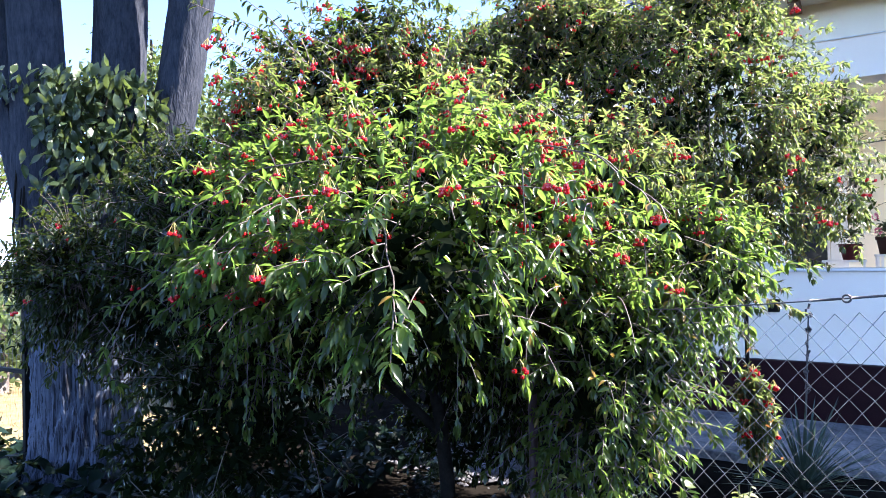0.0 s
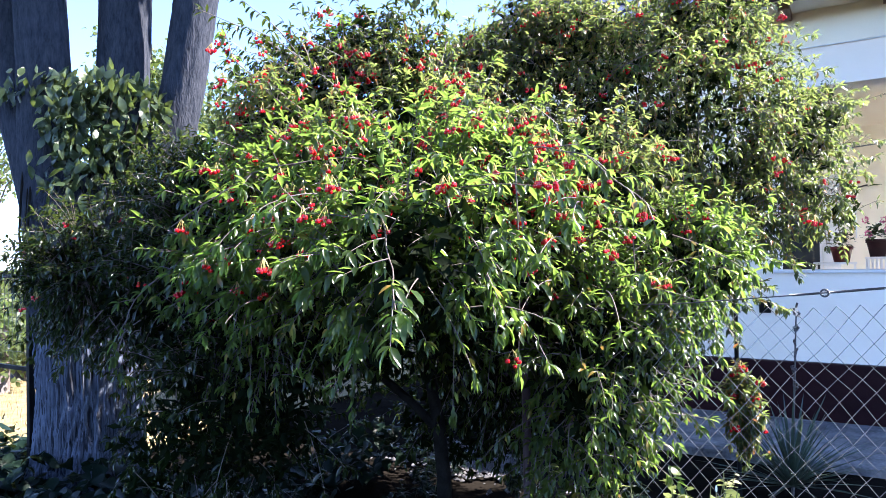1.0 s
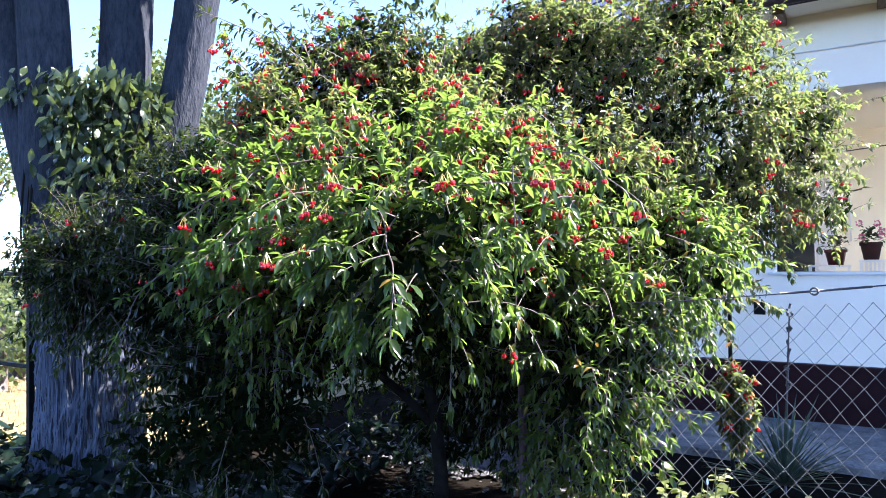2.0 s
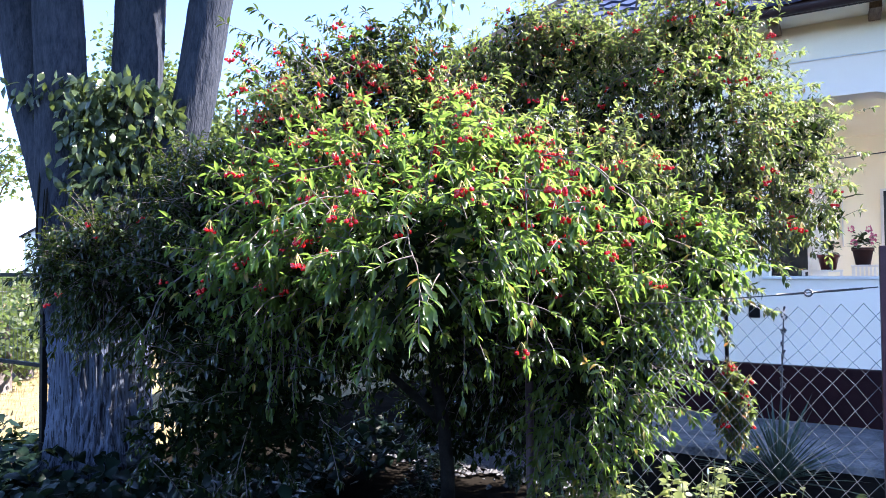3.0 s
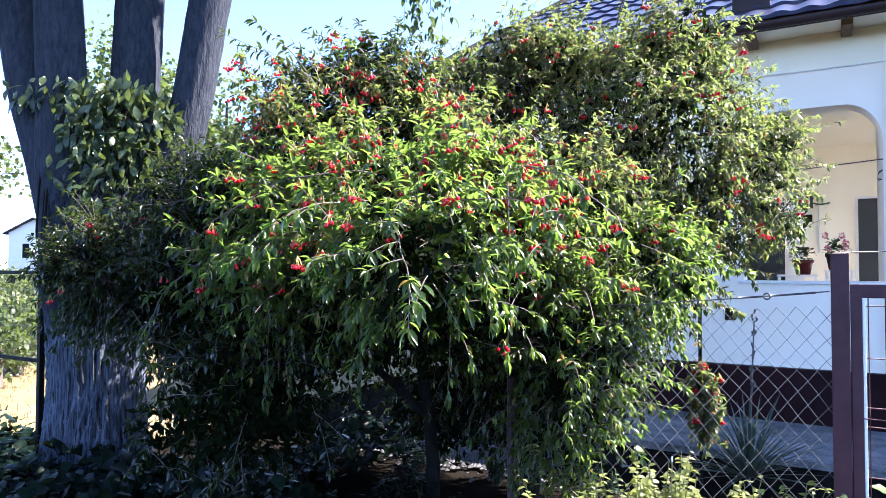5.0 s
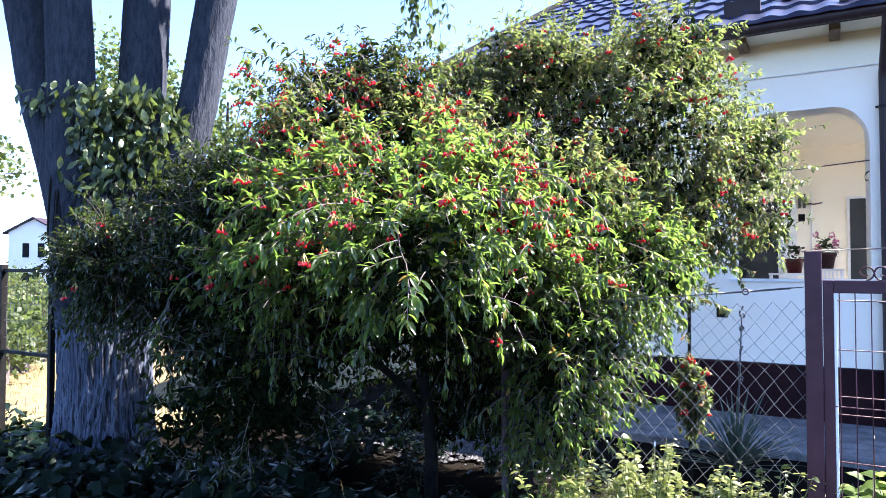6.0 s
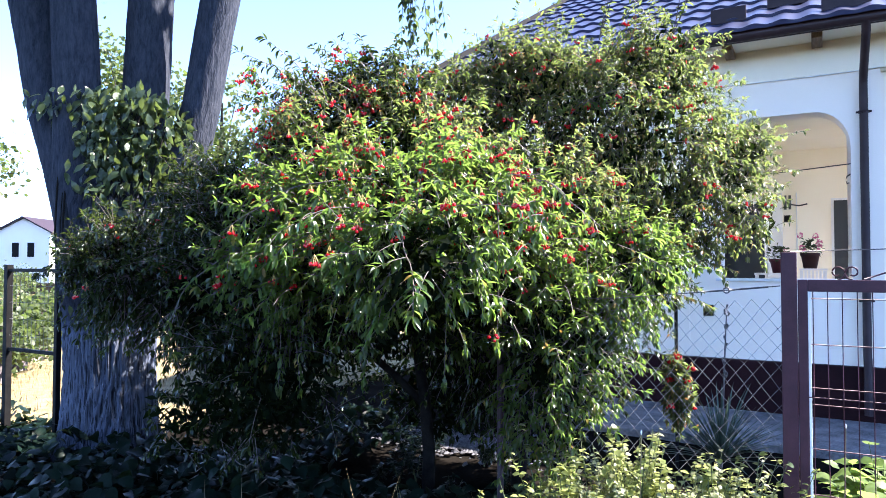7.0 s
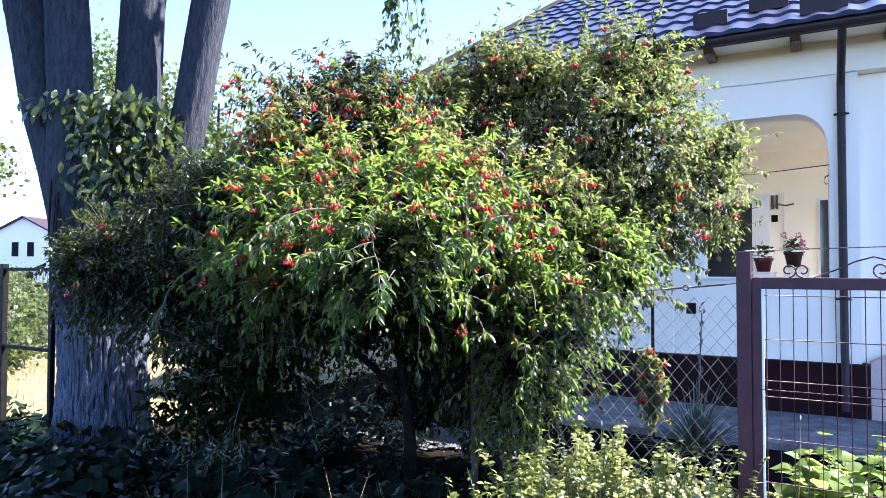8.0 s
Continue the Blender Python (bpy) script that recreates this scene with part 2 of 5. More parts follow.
def tube(points, radii, sides=8, caps=True):
    p = np.asarray(points, float)
    r = np.broadcast_to(np.asarray(radii, float), (len(p),))
    tan = np.gradient(p, axis=0)
    tan /= np.linalg.norm(tan, axis=1)[:, None] + 1e-9
    ref = np.array((0.0, 0, 1)) if abs(tan[:, 2]).mean() < 0.8 else np.array((1.0, 0, 0))
    a = np.cross(tan, ref)
    a /= np.linalg.norm(a, axis=1)[:, None] + 1e-9
    b = np.cross(tan, a)
    th = np.arange(sides) * 2 * np.pi / sides
    v = (p[:, None] + r[:, None, None] * (np.cos(th)[None, :, None] * a[:, None] + np.sin(th)[None, :, None] * b[:, None])).reshape(-1, 3)
    t = []
    for i in range(len(p) - 1):
        for j in range(sides):
            k = (j + 1) % sides
            q = (i * sides + j, i * sides + k, (i + 1) * sides + k, (i + 1) * sides + j)
            t += [(q[0], q[1], q[2]), (q[0], q[2], q[3])]
    if caps:
        for base, flip in ((0, 1), ((len(p) - 1) * sides, 0)):
            for j in range(1, sides - 1):
                t.append((base, base + j + 1, base + j) if not flip else (base, base + j, base + j + 1))
    return v, np.array(t)


def tube_mesh(name, points, radii, mat, sides=8):
    acc = Acc()
    acc.add(*tube(points, radii, sides))
    return acc.mesh(name, [mat])


def box_mesh(name, lo, hi, mat, bevel=0.004):
    bm = bmesh.new()
    bmesh.ops.create_cube(bm, size=1)
    lo, hi = Vector(lo), Vector(hi)
    for v in bm.verts:
        v.co = Vector([(lo[i] + hi[i]) / 2 + v.co[i] * (hi[i] - lo[i]) for i in range(3)])
    if bevel:
        bmesh.ops.bevel(bm, geom=bm.edges[:], offset=bevel, segments=2, affect="EDGES", profile=0.6)
    me = bpy.data.meshes.new(name)
    bm.to_mesh(me)
    bm.free()
    me.materials.append(mat)
    return me


def lathe_mesh(name, profile, mat, at=(0, 0, 0), sides=20):
    acc = Acc()
    th = np.arange(sides) * 2 * np.pi / sides
    v = np.array([(at[0] + r * math.cos(a), at[1] + r * math.sin(a), at[2] + z) for r, z in profile for a in th])
    t = []
    for i in range(len(profile) - 1):
        for j in range(sides):
            k = (j + 1) % sides
            t += [(i * sides + j, i * sides + k, (i + 1) * sides + k), (i * sides + j, (i + 1) * sides + k, (i + 1) * sides + j)]
    acc.add(v, t)
    return acc.mesh(name, [mat])


def leaf_form(widths, fold=0.25, droop=0.35, wave=0.0, curl=0.0):
    """A leaf one long along y with its midrib folded and its tip drooping. widths: half widths at even steps."""
    n = len(widths)
    v, t = [], []
    for i, w in enumerate(widths):
        y = i / (n - 1)
        z = -droop * y * y
        dz = wave * (1 if i % 2 else -1)
        v += [(-w, y, z + fold * w + dz - curl * w * w), (0, y, z), (w, y, z + fold * w - dz - curl * w * w)]
    for i in range(n - 1):
        a, b = 3 * i, 3 * i + 3
        for s in (0, 1):
            t += [(a + s, a + s + 1, b + s + 1), (a + s, b + s + 1, b + s)]
    v = np.array(v)
    keep = [q for q in t if np.linalg.norm(np.cross(v[q[1]] - v[q[0]], v[q[2]] - v[q[0]])) > 1e-9]
    return v, np.array(keep)


CHERRY_LEAVES = [leaf_form([0.006, 0.125, 0.165, 0.115, 0.0], f, d, 0.012) for f, d in ((0.35, 0.15), (0.55, 0.35), (0.25, 0.55), (0.8, 0.25))]
FAR_LEAVES = [leaf_form([0.0, 0.15, 0.145, 0.0], f, d) for f, d in ((0.35, 0.15), (0.55, 0.4), (0.8, 0.25))]
HEART_LEAVES = [leaf_form([0.24, 0.46, 0.44, 0.30, 0.13, 0.0], f, d, 0.02) for f, d in ((0.15, 0.1), (0.3, 0.35), (-0.15, 0.25))]
VINE_LEAVES = [leaf_form([0.02, 0.17, 0.24, 0.17, 0.0], f, d, 0.015) for f, d in ((0.2, 0.2), (0.4, 0.45), (-0.2, 0.3))]
ROUND_LEAVES = [leaf_form([0.0, 0.44, 0.36, 0.0], f, d) for f, d in ((0.15, 0.1), (0.3, 0.35), (-0.15, 0.25))]
INNER_LEAVES = [leaf_form([0.0, 0.2, 0.0], 0.2, 0.2)]
SLIM_LEAVES = [leaf_form([0.01, 0.13, 0.16, 0.10, 0.0], f, d, 0.01) for f, d in ((0.4, 0.2), (0.2, 0.5))]


def unit(a):
    return a / (np.linalg.norm(a, axis=-1, keepdims=True) + 1e-9)


def put_leaves(acc, base, way, up, size, forms, rng, width=1.0, slot=0):
    """Lays one leaf at each base, pointing along way with its upper face towards up."""
    base, way, up, size = (np.asarray(q, float) for q in (base, way, up, size))
    y = unit(way)
    x = unit(np.cross(y, up))
    z = np.cross(x, y)
    pick = rng.integers(0, len(forms), len(base))
    for k, (fv, ft) in enumerate(forms):
        sel = np.where(pick == k)[0]
        if not len(sel):
            continue
        loc = (fv[None, :, 0:1] * width * x[sel][:, None] + fv[None, :, 1:2] * y[sel][:, None] + fv[None, :, 2:3] * z[sel][:, None]) * size[sel][:, None, None] + base[sel][:, None]
        tri = ft[None] + (np.arange(len(sel)) * len(fv))[:, None, None]
        acc.add(loc.reshape(-1, 3), tri.reshape(-1, 3), slot)


def matrix_of(base, way, up, size):
    y = Vector(way).normalized()
    x = y.cross(Vector(up)).normalized()
    z = x.cross(y)
    m = Matrix((x, y, z)).transposed().to_4x4() @ Matrix.Diagonal((size, size, size, 1))
    return Matrix.Translation(base) @ m


# ---- ground ----
def build_ground():
    rng = np.random.default_rng(3)
    xs = np.concatenate([[-900, -300, -100, -50, -30, -20], np.arange(-14, 6.01, 0.14), [9, 14, 25, 50, 100, 300, 900]])
    ys = np.concatenate([[-900, -300, -100, -40, -15, -8], np.arange(-4, 8.01, 0.14), [10, 14, 20, 30, 60, 120, 300, 900]])
    v = []
    for y in ys:
        for x in xs:
            near = -15 < x < 7 and -5 < y < 8
            z = 0.035 * noise.noise((x * 0.9, y * 0.9, 0)) + 0.02 * noise.noise((x * 4, y * 4, 3)) - 0.03 if near else -0.03
            if y > 5.5 and x > -5.5:
                z = min(z, -0.02)
            v.append((x, y, z))
    nx = len(xs)
    t = []
    for j in range(len(ys) - 1):
        for i in range(nx - 1):
            a = j * nx + i
            t += [(a, a + 1, a + nx + 1), (a, a + nx + 1, a + nx)]
    acc = Acc()
    acc.add(v, t)
    thing("ground", acc.mesh("ground", [SOIL]), "bare garden soil with dry litter, near-black to deepen the shade", "ground", kind="structure")


build_ground()


def build_path():
    ob = thing("pavement", box_mesh("pavement", (-1.9, 5.85, -0.05), (1.745, 7.335, 0.045), CONCRETE, 0.012), "grey concrete walk along the foot of the house", "pavement", kind="structure")
    return ob


build_path()


def build_dry_lawn():
    xs, ys = np.linspace(-40, -5.35, 60), np.linspace(2.62, 40, 60)
    v = [(x, y, 0.02 * noise.noise((x, y, 5)) + 0.02) for y in ys for x in xs]
    t = []
    for j in range(59):
        for i in range(59):
            a = j * 60 + i
            t += [(a, a + 1, a + 61), (a, a + 61, a + 60)]
    acc = Acc()
    acc.add(v, t)
    thing("ground_lawn", acc.mesh("ground_lawn", [STRAW]), "sun-bleached dry lawn behind the fence", "lawn", kind="structure")


build_dry_lawn()

# ---- house ----
WALL_Y = 7.4
house = thing("house", None, "white plastered single-storey house with dark blue tile-sheet roof", "house", at=(-1.9, 9.5, 0))


def arched_wall(name, mat, x0, x1, z0, z1, y0, y1, ax0, ax1, az0, az1, rx, rz):
    """A wall slab with one opening whose upper corners are round."""
    hole = [(ax0, az0), (ax1, az0)]
    for k in range(13):
        a = math.pi / 2 * k / 12
        hole.append((ax1 - rx + rx * math.cos(a), az1 - rz + rz * math.sin(a)))
    for k in range(13):
        a = math.pi / 2 + math.pi / 2 * k / 12
        hole.append((ax0 + rx + rx * math.cos(a), az1 - rz + rz * math.sin(a)))
    bm = bmesh.new()
    outer = [bm.verts.new((x, y0, z)) for x, z in ((x0, z0), (x1, z0), (x1, z1), (x0, z1))]
    inner = [bm.verts.new((x, y0, z)) for x, z in hole]
    edges = [bm.edges.new((outer[i], outer[(i + 1) % 4])) for i in range(4)]
    edges += [bm.edges.new((inner[i], inner[(i + 1) % len(inner)])) for i in range(len(inner))]
    bmesh.ops.triangle_fill(bm, use_beauty=True, edges=edges)
    faces = bm.faces[:]
    ext = bmesh.ops.extrude_face_region(bm, geom=faces)
    for e in ext["geom"]:
        if isinstance(e, bmesh.types.BMVert):
            e.co.y = y1
    bmesh.ops.recalc_face_normals(bm, faces=bm.faces[:])
    me = bpy.data.meshes.new(name)
    bm.to_mesh(me)
    bm.free()
    me.materials.append(mat)
    return me


def build_house():
    part("wall", arched_wall("wall", PLASTER, -0.95, 0.947, 0.6, 3.69, WALL_Y, WALL_Y + 0.3, -0.6, 0.672, 1.47, 3.3, 0.34, 0.40), house)
    # This second arch is added, hidden behind the tree, to brighten the porch.
    part("wall", arched_wall("wall", PLASTER, -3.9, -0.952, 0.6, 3.69, WALL_Y, WALL_Y + 0.3, -2.75, -1.3, 1.47, 3.3, 0.34, 0.40), house)
    part("wall", box_mesh("wall", (0.952, 7.56, 0.0), (4.3, 7.8, 3.69), PLASTER, 0.006), house)
    part("wall", box_mesh("wall", (-3.9, WALL_Y - 0.012, 3.694), (4.3, WALL_Y + 0.3, 4.25), CREAM, 0.006), house, "cream plaster band under the eaves")
    part("plinth", box_mesh("plinth", (-3.96, WALL_Y - 0.06, 0.0), (1.013, WALL_Y + 0.3, 0.598), PLINTH, 0.012), house, "oxblood-painted plinth")
    part("sill", box_mesh("sill", (-0.66, WALL_Y - 0.03, 1.472), (0.70, WALL_Y + 0.33, 1.502), WHITE, 0.006), house)
    part("wall", box_mesh("wall", (-3.9, WALL_Y + 0.304, 0.0), (-3.6, 16.0, 4.3), PLASTER, 0.01), house)
    # gable above the side wall
    acc = Acc()
    g = [(-3.9, 7.4, 4.3), (-3.9, 16.0, 4.3), (-3.9, 13.1, 7.2), (-3.6, 7.4, 4.3), (-3.6, 16.0, 4.3), (-3.6, 13.1, 7.2)]
    acc.add(g, [(0, 2, 1), (3, 4, 5), (0, 3, 5), (0, 5, 2), (1, 2, 5), (1, 5, 4)])
    part("gable", acc.mesh("gable", [PLASTER], False), house)
    # porch; its cream walls and ceiling carry the warm bounced light in their colour
    part("wall", box_mesh("wall", (-3.6, 12.0, 0.0), (1.3, 12.3, 3.9), CREAM, 0.01), house)
    part("porch_floor", box_mesh("porch_floor", (-3.6, 7.7, 0.3), (0.95, 12.0, 0.62), BOUNCE_FLOOR, 0.01), house, "porch floor made pale to bounce light")
    part("porch_ceiling", box_mesh("porch_ceiling", (-3.6, 7.7, 3.62), (4.3, 12.0, 3.7), CREAM, 0.0), house)
    # Deepened out of view to keep a sun patch off the pavement.
    part("pillar", box_mesh("pillar", (0.675, 7.704, 0.62), (0.947, 8.5, 3.62), PLASTER, 0.01), house)
    # inner door and windows
    door = part("door", box_mesh("door", (-0.39, 11.955, 0.63), (-0.155, 11.998, 2.9), WHITE, 0.006), house)
    for x0, x1 in ((-1.35, -0.395), (0.565, 1.0)):
        w = part("window", box_mesh("window", (x0, 11.96, 1.2), (x1, 11.998, 2.78), WHITE, 0.006), house, "white-framed window")
        part("pane", box_mesh("pane", (x0 + 0.04, 11.95, 1.25), (x1 - 0.04, 11.958, 2.74), GLASS, 0.0), w)
    # wing wall of the steps
    acc = Acc()
    a = [(1.02, 7.35, 0.0), (2.6, 7.35, 0.0), (2.6, 7.35, 1.5), (1.02, 7.35, 0.62)]
    b = [(x, 7.55, z) for x, y, z in a]
    acc.add(a + b, [(0, 1, 2), (0, 2, 3), (4, 6, 5), (4, 7, 6), (3, 2, 6), (3, 6, 7), (0, 3, 7), (0, 7, 4)])
    part("step_cheek", acc.mesh("step_cheek", [CHEEK], False), house, "cheek wall of the entrance steps, tinted pink as if sunlit")
    part("wall", box_mesh("wall", (1.0, 12.304, 0.0), (1.3, 15.7, 4.3), PLASTER, 0.01), house)
    part("wall", box_mesh("wall", (-3.6, 15.7, 0.0), (1.3, 16.0, 4.3), PLASTER, 0.01), house)
    part("wall", box_mesh("wall", (1.3, 13.4, 0.0), (6.0, 13.7, 3.2), PLASTER, 0.01), house)
    # eaves
    part("soffit", box_mesh("soffit", (-4.2, 6.86, 4.055), (4.55, 7.42, 4.085), CREAM, 0.0), house, "cream-painted soffit")
    part("fascia", box_mesh("fascia", (-4.2, 6.83, 4.0), (4.55, 6.858, 4.13), BROWN, 0.004), house)
    for k in range(10):
        xx = 0.376 + 0.856 * (k - 5)
        part("rafter_tail", box_mesh("rafter_tail", (xx - 0.05, 6.99, 3.985), (xx + 0.05, 7.385, 4.053), WOOD, 0.006), house)
    # gutter: half round trough with a rolled lip
    acc = Acc()
    prof = [(0.062 * math.cos(math.pi + math.pi * k / 10), 0.062 * math.sin(math.pi + math.pi * k / 10)) for k in range(11)]
    prof = [(-0.068, 0.008)] + prof
    for k in range(len(prof) - 1):
        (a, c), (b, d) = prof[k], prof[k + 1]
        q = [(-4.22, 6.765 + a, 4.05 + c), (4.57, 6.765 + a, 4.05 + c), (4.57, 6.765 + b, 4.05 + d), (-4.22, 6.765 + b, 4.05 + d)]
        acc.add(q, [(0, 1, 2), (0, 2, 3)])
    part("gutter", acc.mesh("gutter", [BROWN]), house)
    pts = [(0.79, 6.765, 4.0), (0.79, 6.765, 3.93), (0.79, 6.85, 3.86), (0.79, 7.22, 3.66), (0.79, 7.32, 3.58), (0.79, 7.33, 3.5), (0.79, 7.33, 0.75), (0.79, 7.30, 0.68), (0.79, 7.27, 0.6), (0.79, 7.27, 0.12)]
    dp = part("downpipe", tube_mesh("downpipe", pts, 0.04, BROWN, 14), house, "brown round downpipe")
    for z in (3.24, 1.28):
        part("pipe_clip", tube_mesh("pipe_clip", [(0.79, 7.33, z - 0.012), (0.79, 7.33, z + 0.012)], 0.05, BROWN, 14), dp)
        part("clip_bolt", tube_mesh("clip_bolt", [(0.72, 7.33, z), (0.86, 7.33, z)], 0.012, BROWN, 6), dp)
    # roof of pressed tile sheet, two slopes
    tan = 0.53
    step = 0.6
    # Roof and eaves run on unseen to the right to shade the pavement.
    xs = np.arange(-4.22, 4.6, 0.022)
    L = (13.1 - 6.78) / math.cos(math.atan(tan))
    ss = []
    for k in range(int(L / step) + 1):
        for f in (0.0, 0.02, 0.35, 0.7, 0.985):
            ss.append((k * step + f * step, f))
    v = []
    co, si = math.cos(math.atan(tan)), math.sin(math.atan(tan))
    for s, f in ss:
        wav = 0.012 * (1 + np.sin(2 * np.pi * xs / 0.26))
        lift = 0.034 * (1 - f) + wav if f > 0.01 else wav * 0.3
        row = np.stack([xs, 6.78 + s * co - lift * si, 4.10 + s * si + lift * co], axis=1)
        v.append(row)
    n = len(xs)
    t = []
    for j in range(len(ss) - 1):
        a = j * n + np.arange(n - 1)
        t.append(np.stack([a, a + 1, a + n + 1], 1))
        t.append(np.stack([a, a + n + 1, a + n], 1))
    acc = Acc()
    acc.add(np.concatenate(v), np.concatenate(t))
    roof = part("roof", acc.mesh("roof", [ROOF], False), house, "dark blue pressed metal tile sheet roof")
    part("roof_slope", box_mesh("roof_slope", (-4.22, 13.1, 7.36), (4.58, 13.35, 7.46), ROOF, 0.03), roof)
    acc = Acc()
    q = [(-4.22, 13.1, 7.42), (4.58, 13.1, 7.42), (4.58, 19.0, 4.2), (-4.22, 19.0, 4.2)]
    acc.add(q + [(x, y, z - 0.05) for x, y, z in q], [(0, 1, 2), (0, 2, 3), (4, 6, 5), (4, 7, 6), (0, 4, 5), (0, 5, 1), (2, 6, 7), (2, 7, 3), (1, 5, 6), (1, 6, 2), (3, 7, 4), (3, 4, 0)])
    part("roof_slope", acc.mesh("roof_slope", [ROOF], False), roof)
    for x0, x1, y in ((-0.68, -0.31, 7.3), (-0.12, 0.30, 7.75), (0.42, 0.86, 7.05)):
        z = 4.12 + (y - 6.78) * tan
        part("snow_guard", box_mesh("snow_guard", (x0, y, z), (x1, y + 0.05, z + 0.17), BROWN, 0.006), roof, "dark brown snow guard plate")
    for x in (-4.24, 4.57):
        acc = Acc()
        c = [(x, 6.76, 4.0), (x, 13.1, 4.0 + 6.34 * tan), (x, 13.1, 4.2 + 6.34 * tan), (x, 6.76, 4.2)]
        d = [(x + 0.03, y, z) for _, y, z in c]
        acc.add(c + d, [(0, 1, 2), (0, 2, 3), (4, 6, 5), (4, 7, 6), (3, 2, 6), (3, 6, 7), (0, 5, 1), (0, 4, 5), (0, 3, 7), (0, 7, 4)])
        part("verge_board", acc.mesh("verge_board", [BLACK], False), house)
    acc = Acc()
    c = [(-4.2, 6.86, 4.06), (4.55, 6.86, 4.06), (4.55, 13.1, 4.06 + 6.24 * tan), (-4.2, 13.1, 4.06 + 6.24 * tan)]
    acc.add(c, [(0, 1, 2), (0, 2, 3)])
    part("roof_boards", acc.mesh("roof_boards", [WOOD], False), house)


build_house()


def small_wall_things():
    thing("vent_cover", box_mesh("vent_cover", (-0.80, 7.386, 1.07), (-0.69, 7.402, 1.2), BLACK, 0.004), "small black vent cover on the white wall", "vent")
    lamp = thing("wall_lamp", None, "dark wall lamp on the porch wall", "lamp", at=(0.0, 11.95, 2.7))
    for x in (-0.13, -0.06):
        part("backplate", box_mesh("backplate", (x, 11.965, 2.62), (x + 0.04, 11.998, 2.86), DARKWIRE, 0.003), lamp)
    part("pole", tube_mesh("pole", [(0.06, 11.97, 1.9), (0.06, 11.97, 2.9)], 0.01, WHITE), lamp)
    part("arm", tube_mesh("arm", [(-0.02, 11.96, 2.70), (0.1, 11.9, 2.67), (0.22, 11.84, 2.69)], 0.012, DARKWIRE), lamp)
    thing("switch_box", box_mesh("switch_box", (-0.13, 11.965, 2.40), (-0.03, 11.998, 2.52), BLACK, 0.004), "small black switch box on the porch wall", "switch")
    thing("clothes_line", tube_mesh("clothes_line", [(-0.6, 7.42, 2.66), (0.0, 7.42, 2.67), (0.672, 7.42, 2.72)], 0.006, DARKWIRE), "thin dark line strung across the arched opening", "line")
    thing("hook", tube_mesh("hook", [(0.672, 7.5, 2.62), (0.64, 7.5, 2.6), (0.625, 7.5, 2.56), (0.64, 7.5, 2.52), (0.66, 7.5, 2.53)], 0.008, DARKWIRE), "curved dark iron hook in the arch", "hook")
    thing("cable", tube_mesh("cable", [(-3.8, 7.38, 3.685), (-2, 7.38, 3.68), (-0.4, 7.38, 3.692), (0.2, 7.38, 3.684), (0.77, 7.38, 3.69), (0.94, 7.38, 3.7)], 0.006, WHITE), "thin cable clipped along the wall ledge", "cable")


small_wall_things()


def flower_pot(name, at, r, h, mat, label, petals, seed):
    rng = np.random.default_rng(seed)
    pot = thing(name, None, label, "flower pot", at=at)
    part("pot", lathe_mesh("pot", [(0.0, 0.0), (r * 0.68, 0.0), (r * 0.95, h * 0.8), (r * 1.05, h * 0.8), (r * 1.06, h), (r * 0.95, h), (r * 0.9, h * 0.85), (0.0, h * 0.85)], mat, at), pot)
    acc = Acc()
    n = 90
    d = unit(rng.normal(size=(n, 3)) * (1, 1, 0.7) + (0, 0, 0.5))
    base = np.array(at) + (0, 0, h * 1.2) + d * rng.uniform(0.04, 0.16, (n, 1))
    put_leaves(acc, base, d + rng.normal(size=(n, 3)) * 0.4, (0, 0, 1), rng.uniform(0.04, 0.07, n), HEART_LEAVES, rng)
    part("foliage", acc.mesh("foliage", [VINE]), pot)
    acc = Acc()
    for k in range(petals):
        a = rng.uniform(0, 6.28)
        c = np.array(at) + (0.12 * math.cos(a), 0.12 * math.sin(a), h * 1.2 + rng.uniform(0.02, 0.2))
        m = 26
        dd = unit(rng.normal(size=(m, 3)))
        put_leaves(acc, c + dd * 0.025, dd, rng.normal(size=(m, 3)), rng.uniform(0.018, 0.03, m), HEART_LEAVES, rng)
    if petals:
        part("blossom", acc.mesh("blossom", [PETAL]), pot)


planter = thing("pot_stand", None, "white slatted pot stand on the porch floor", "stand", at=(0.305, 9.4, 0.62))
part("top", box_mesh("top", (0.14, 9.25, 1.59), (0.47, 9.55, 1.615), WHITE, 0.004), planter)
part("rail", box_mesh("rail", (0.15, 9.262, 1.44), (0.46, 9.282, 1.465), WHITE, 0.003), planter)
for k in range(7):
    part("slat", box_mesh("slat", (0.16 + 0.043 * k, 9.264, 1.467), (0.185 + 0.043 * k, 9.28, 1.588), WHITE, 0.002), planter)
for x in (0.15, 0.435):
    for y in (9.285, 9.515):
        part("leg", box_mesh("leg", (x, y, 0.62), (x + 0.025, y + 0.025, 1.588), WHITE, 0.003), planter)
flower_pot("flower_pot", (0.27, 9.4, 1.615), 0.115, 0.21, TERRA, "terracotta pot of pink geraniums on the white stand", 6, 5)
bench = thing("pot_stand", None, "white slatted pot stand on the porch floor", "stand", at=(-0.2, 9.4, 0.62))
part("top", box_mesh("top", (-0.4, 9.25, 1.53), (0.06, 9.55, 1.555), WHITE, 0.004), bench)
for x in (-0.39, 0.025):
    for y in (9.26, 9.515):
        part("leg", box_mesh("leg", (x, y, 0.62), (x + 0.025, y + 0.025, 1.528), WHITE, 0.003), bench)
flower_pot("flower_pot", (-0.1, 9.4, 1.555), 0.12, 0.19, REDPOT, "red glazed pot with trailing green plant on a white stand", 1, 6)

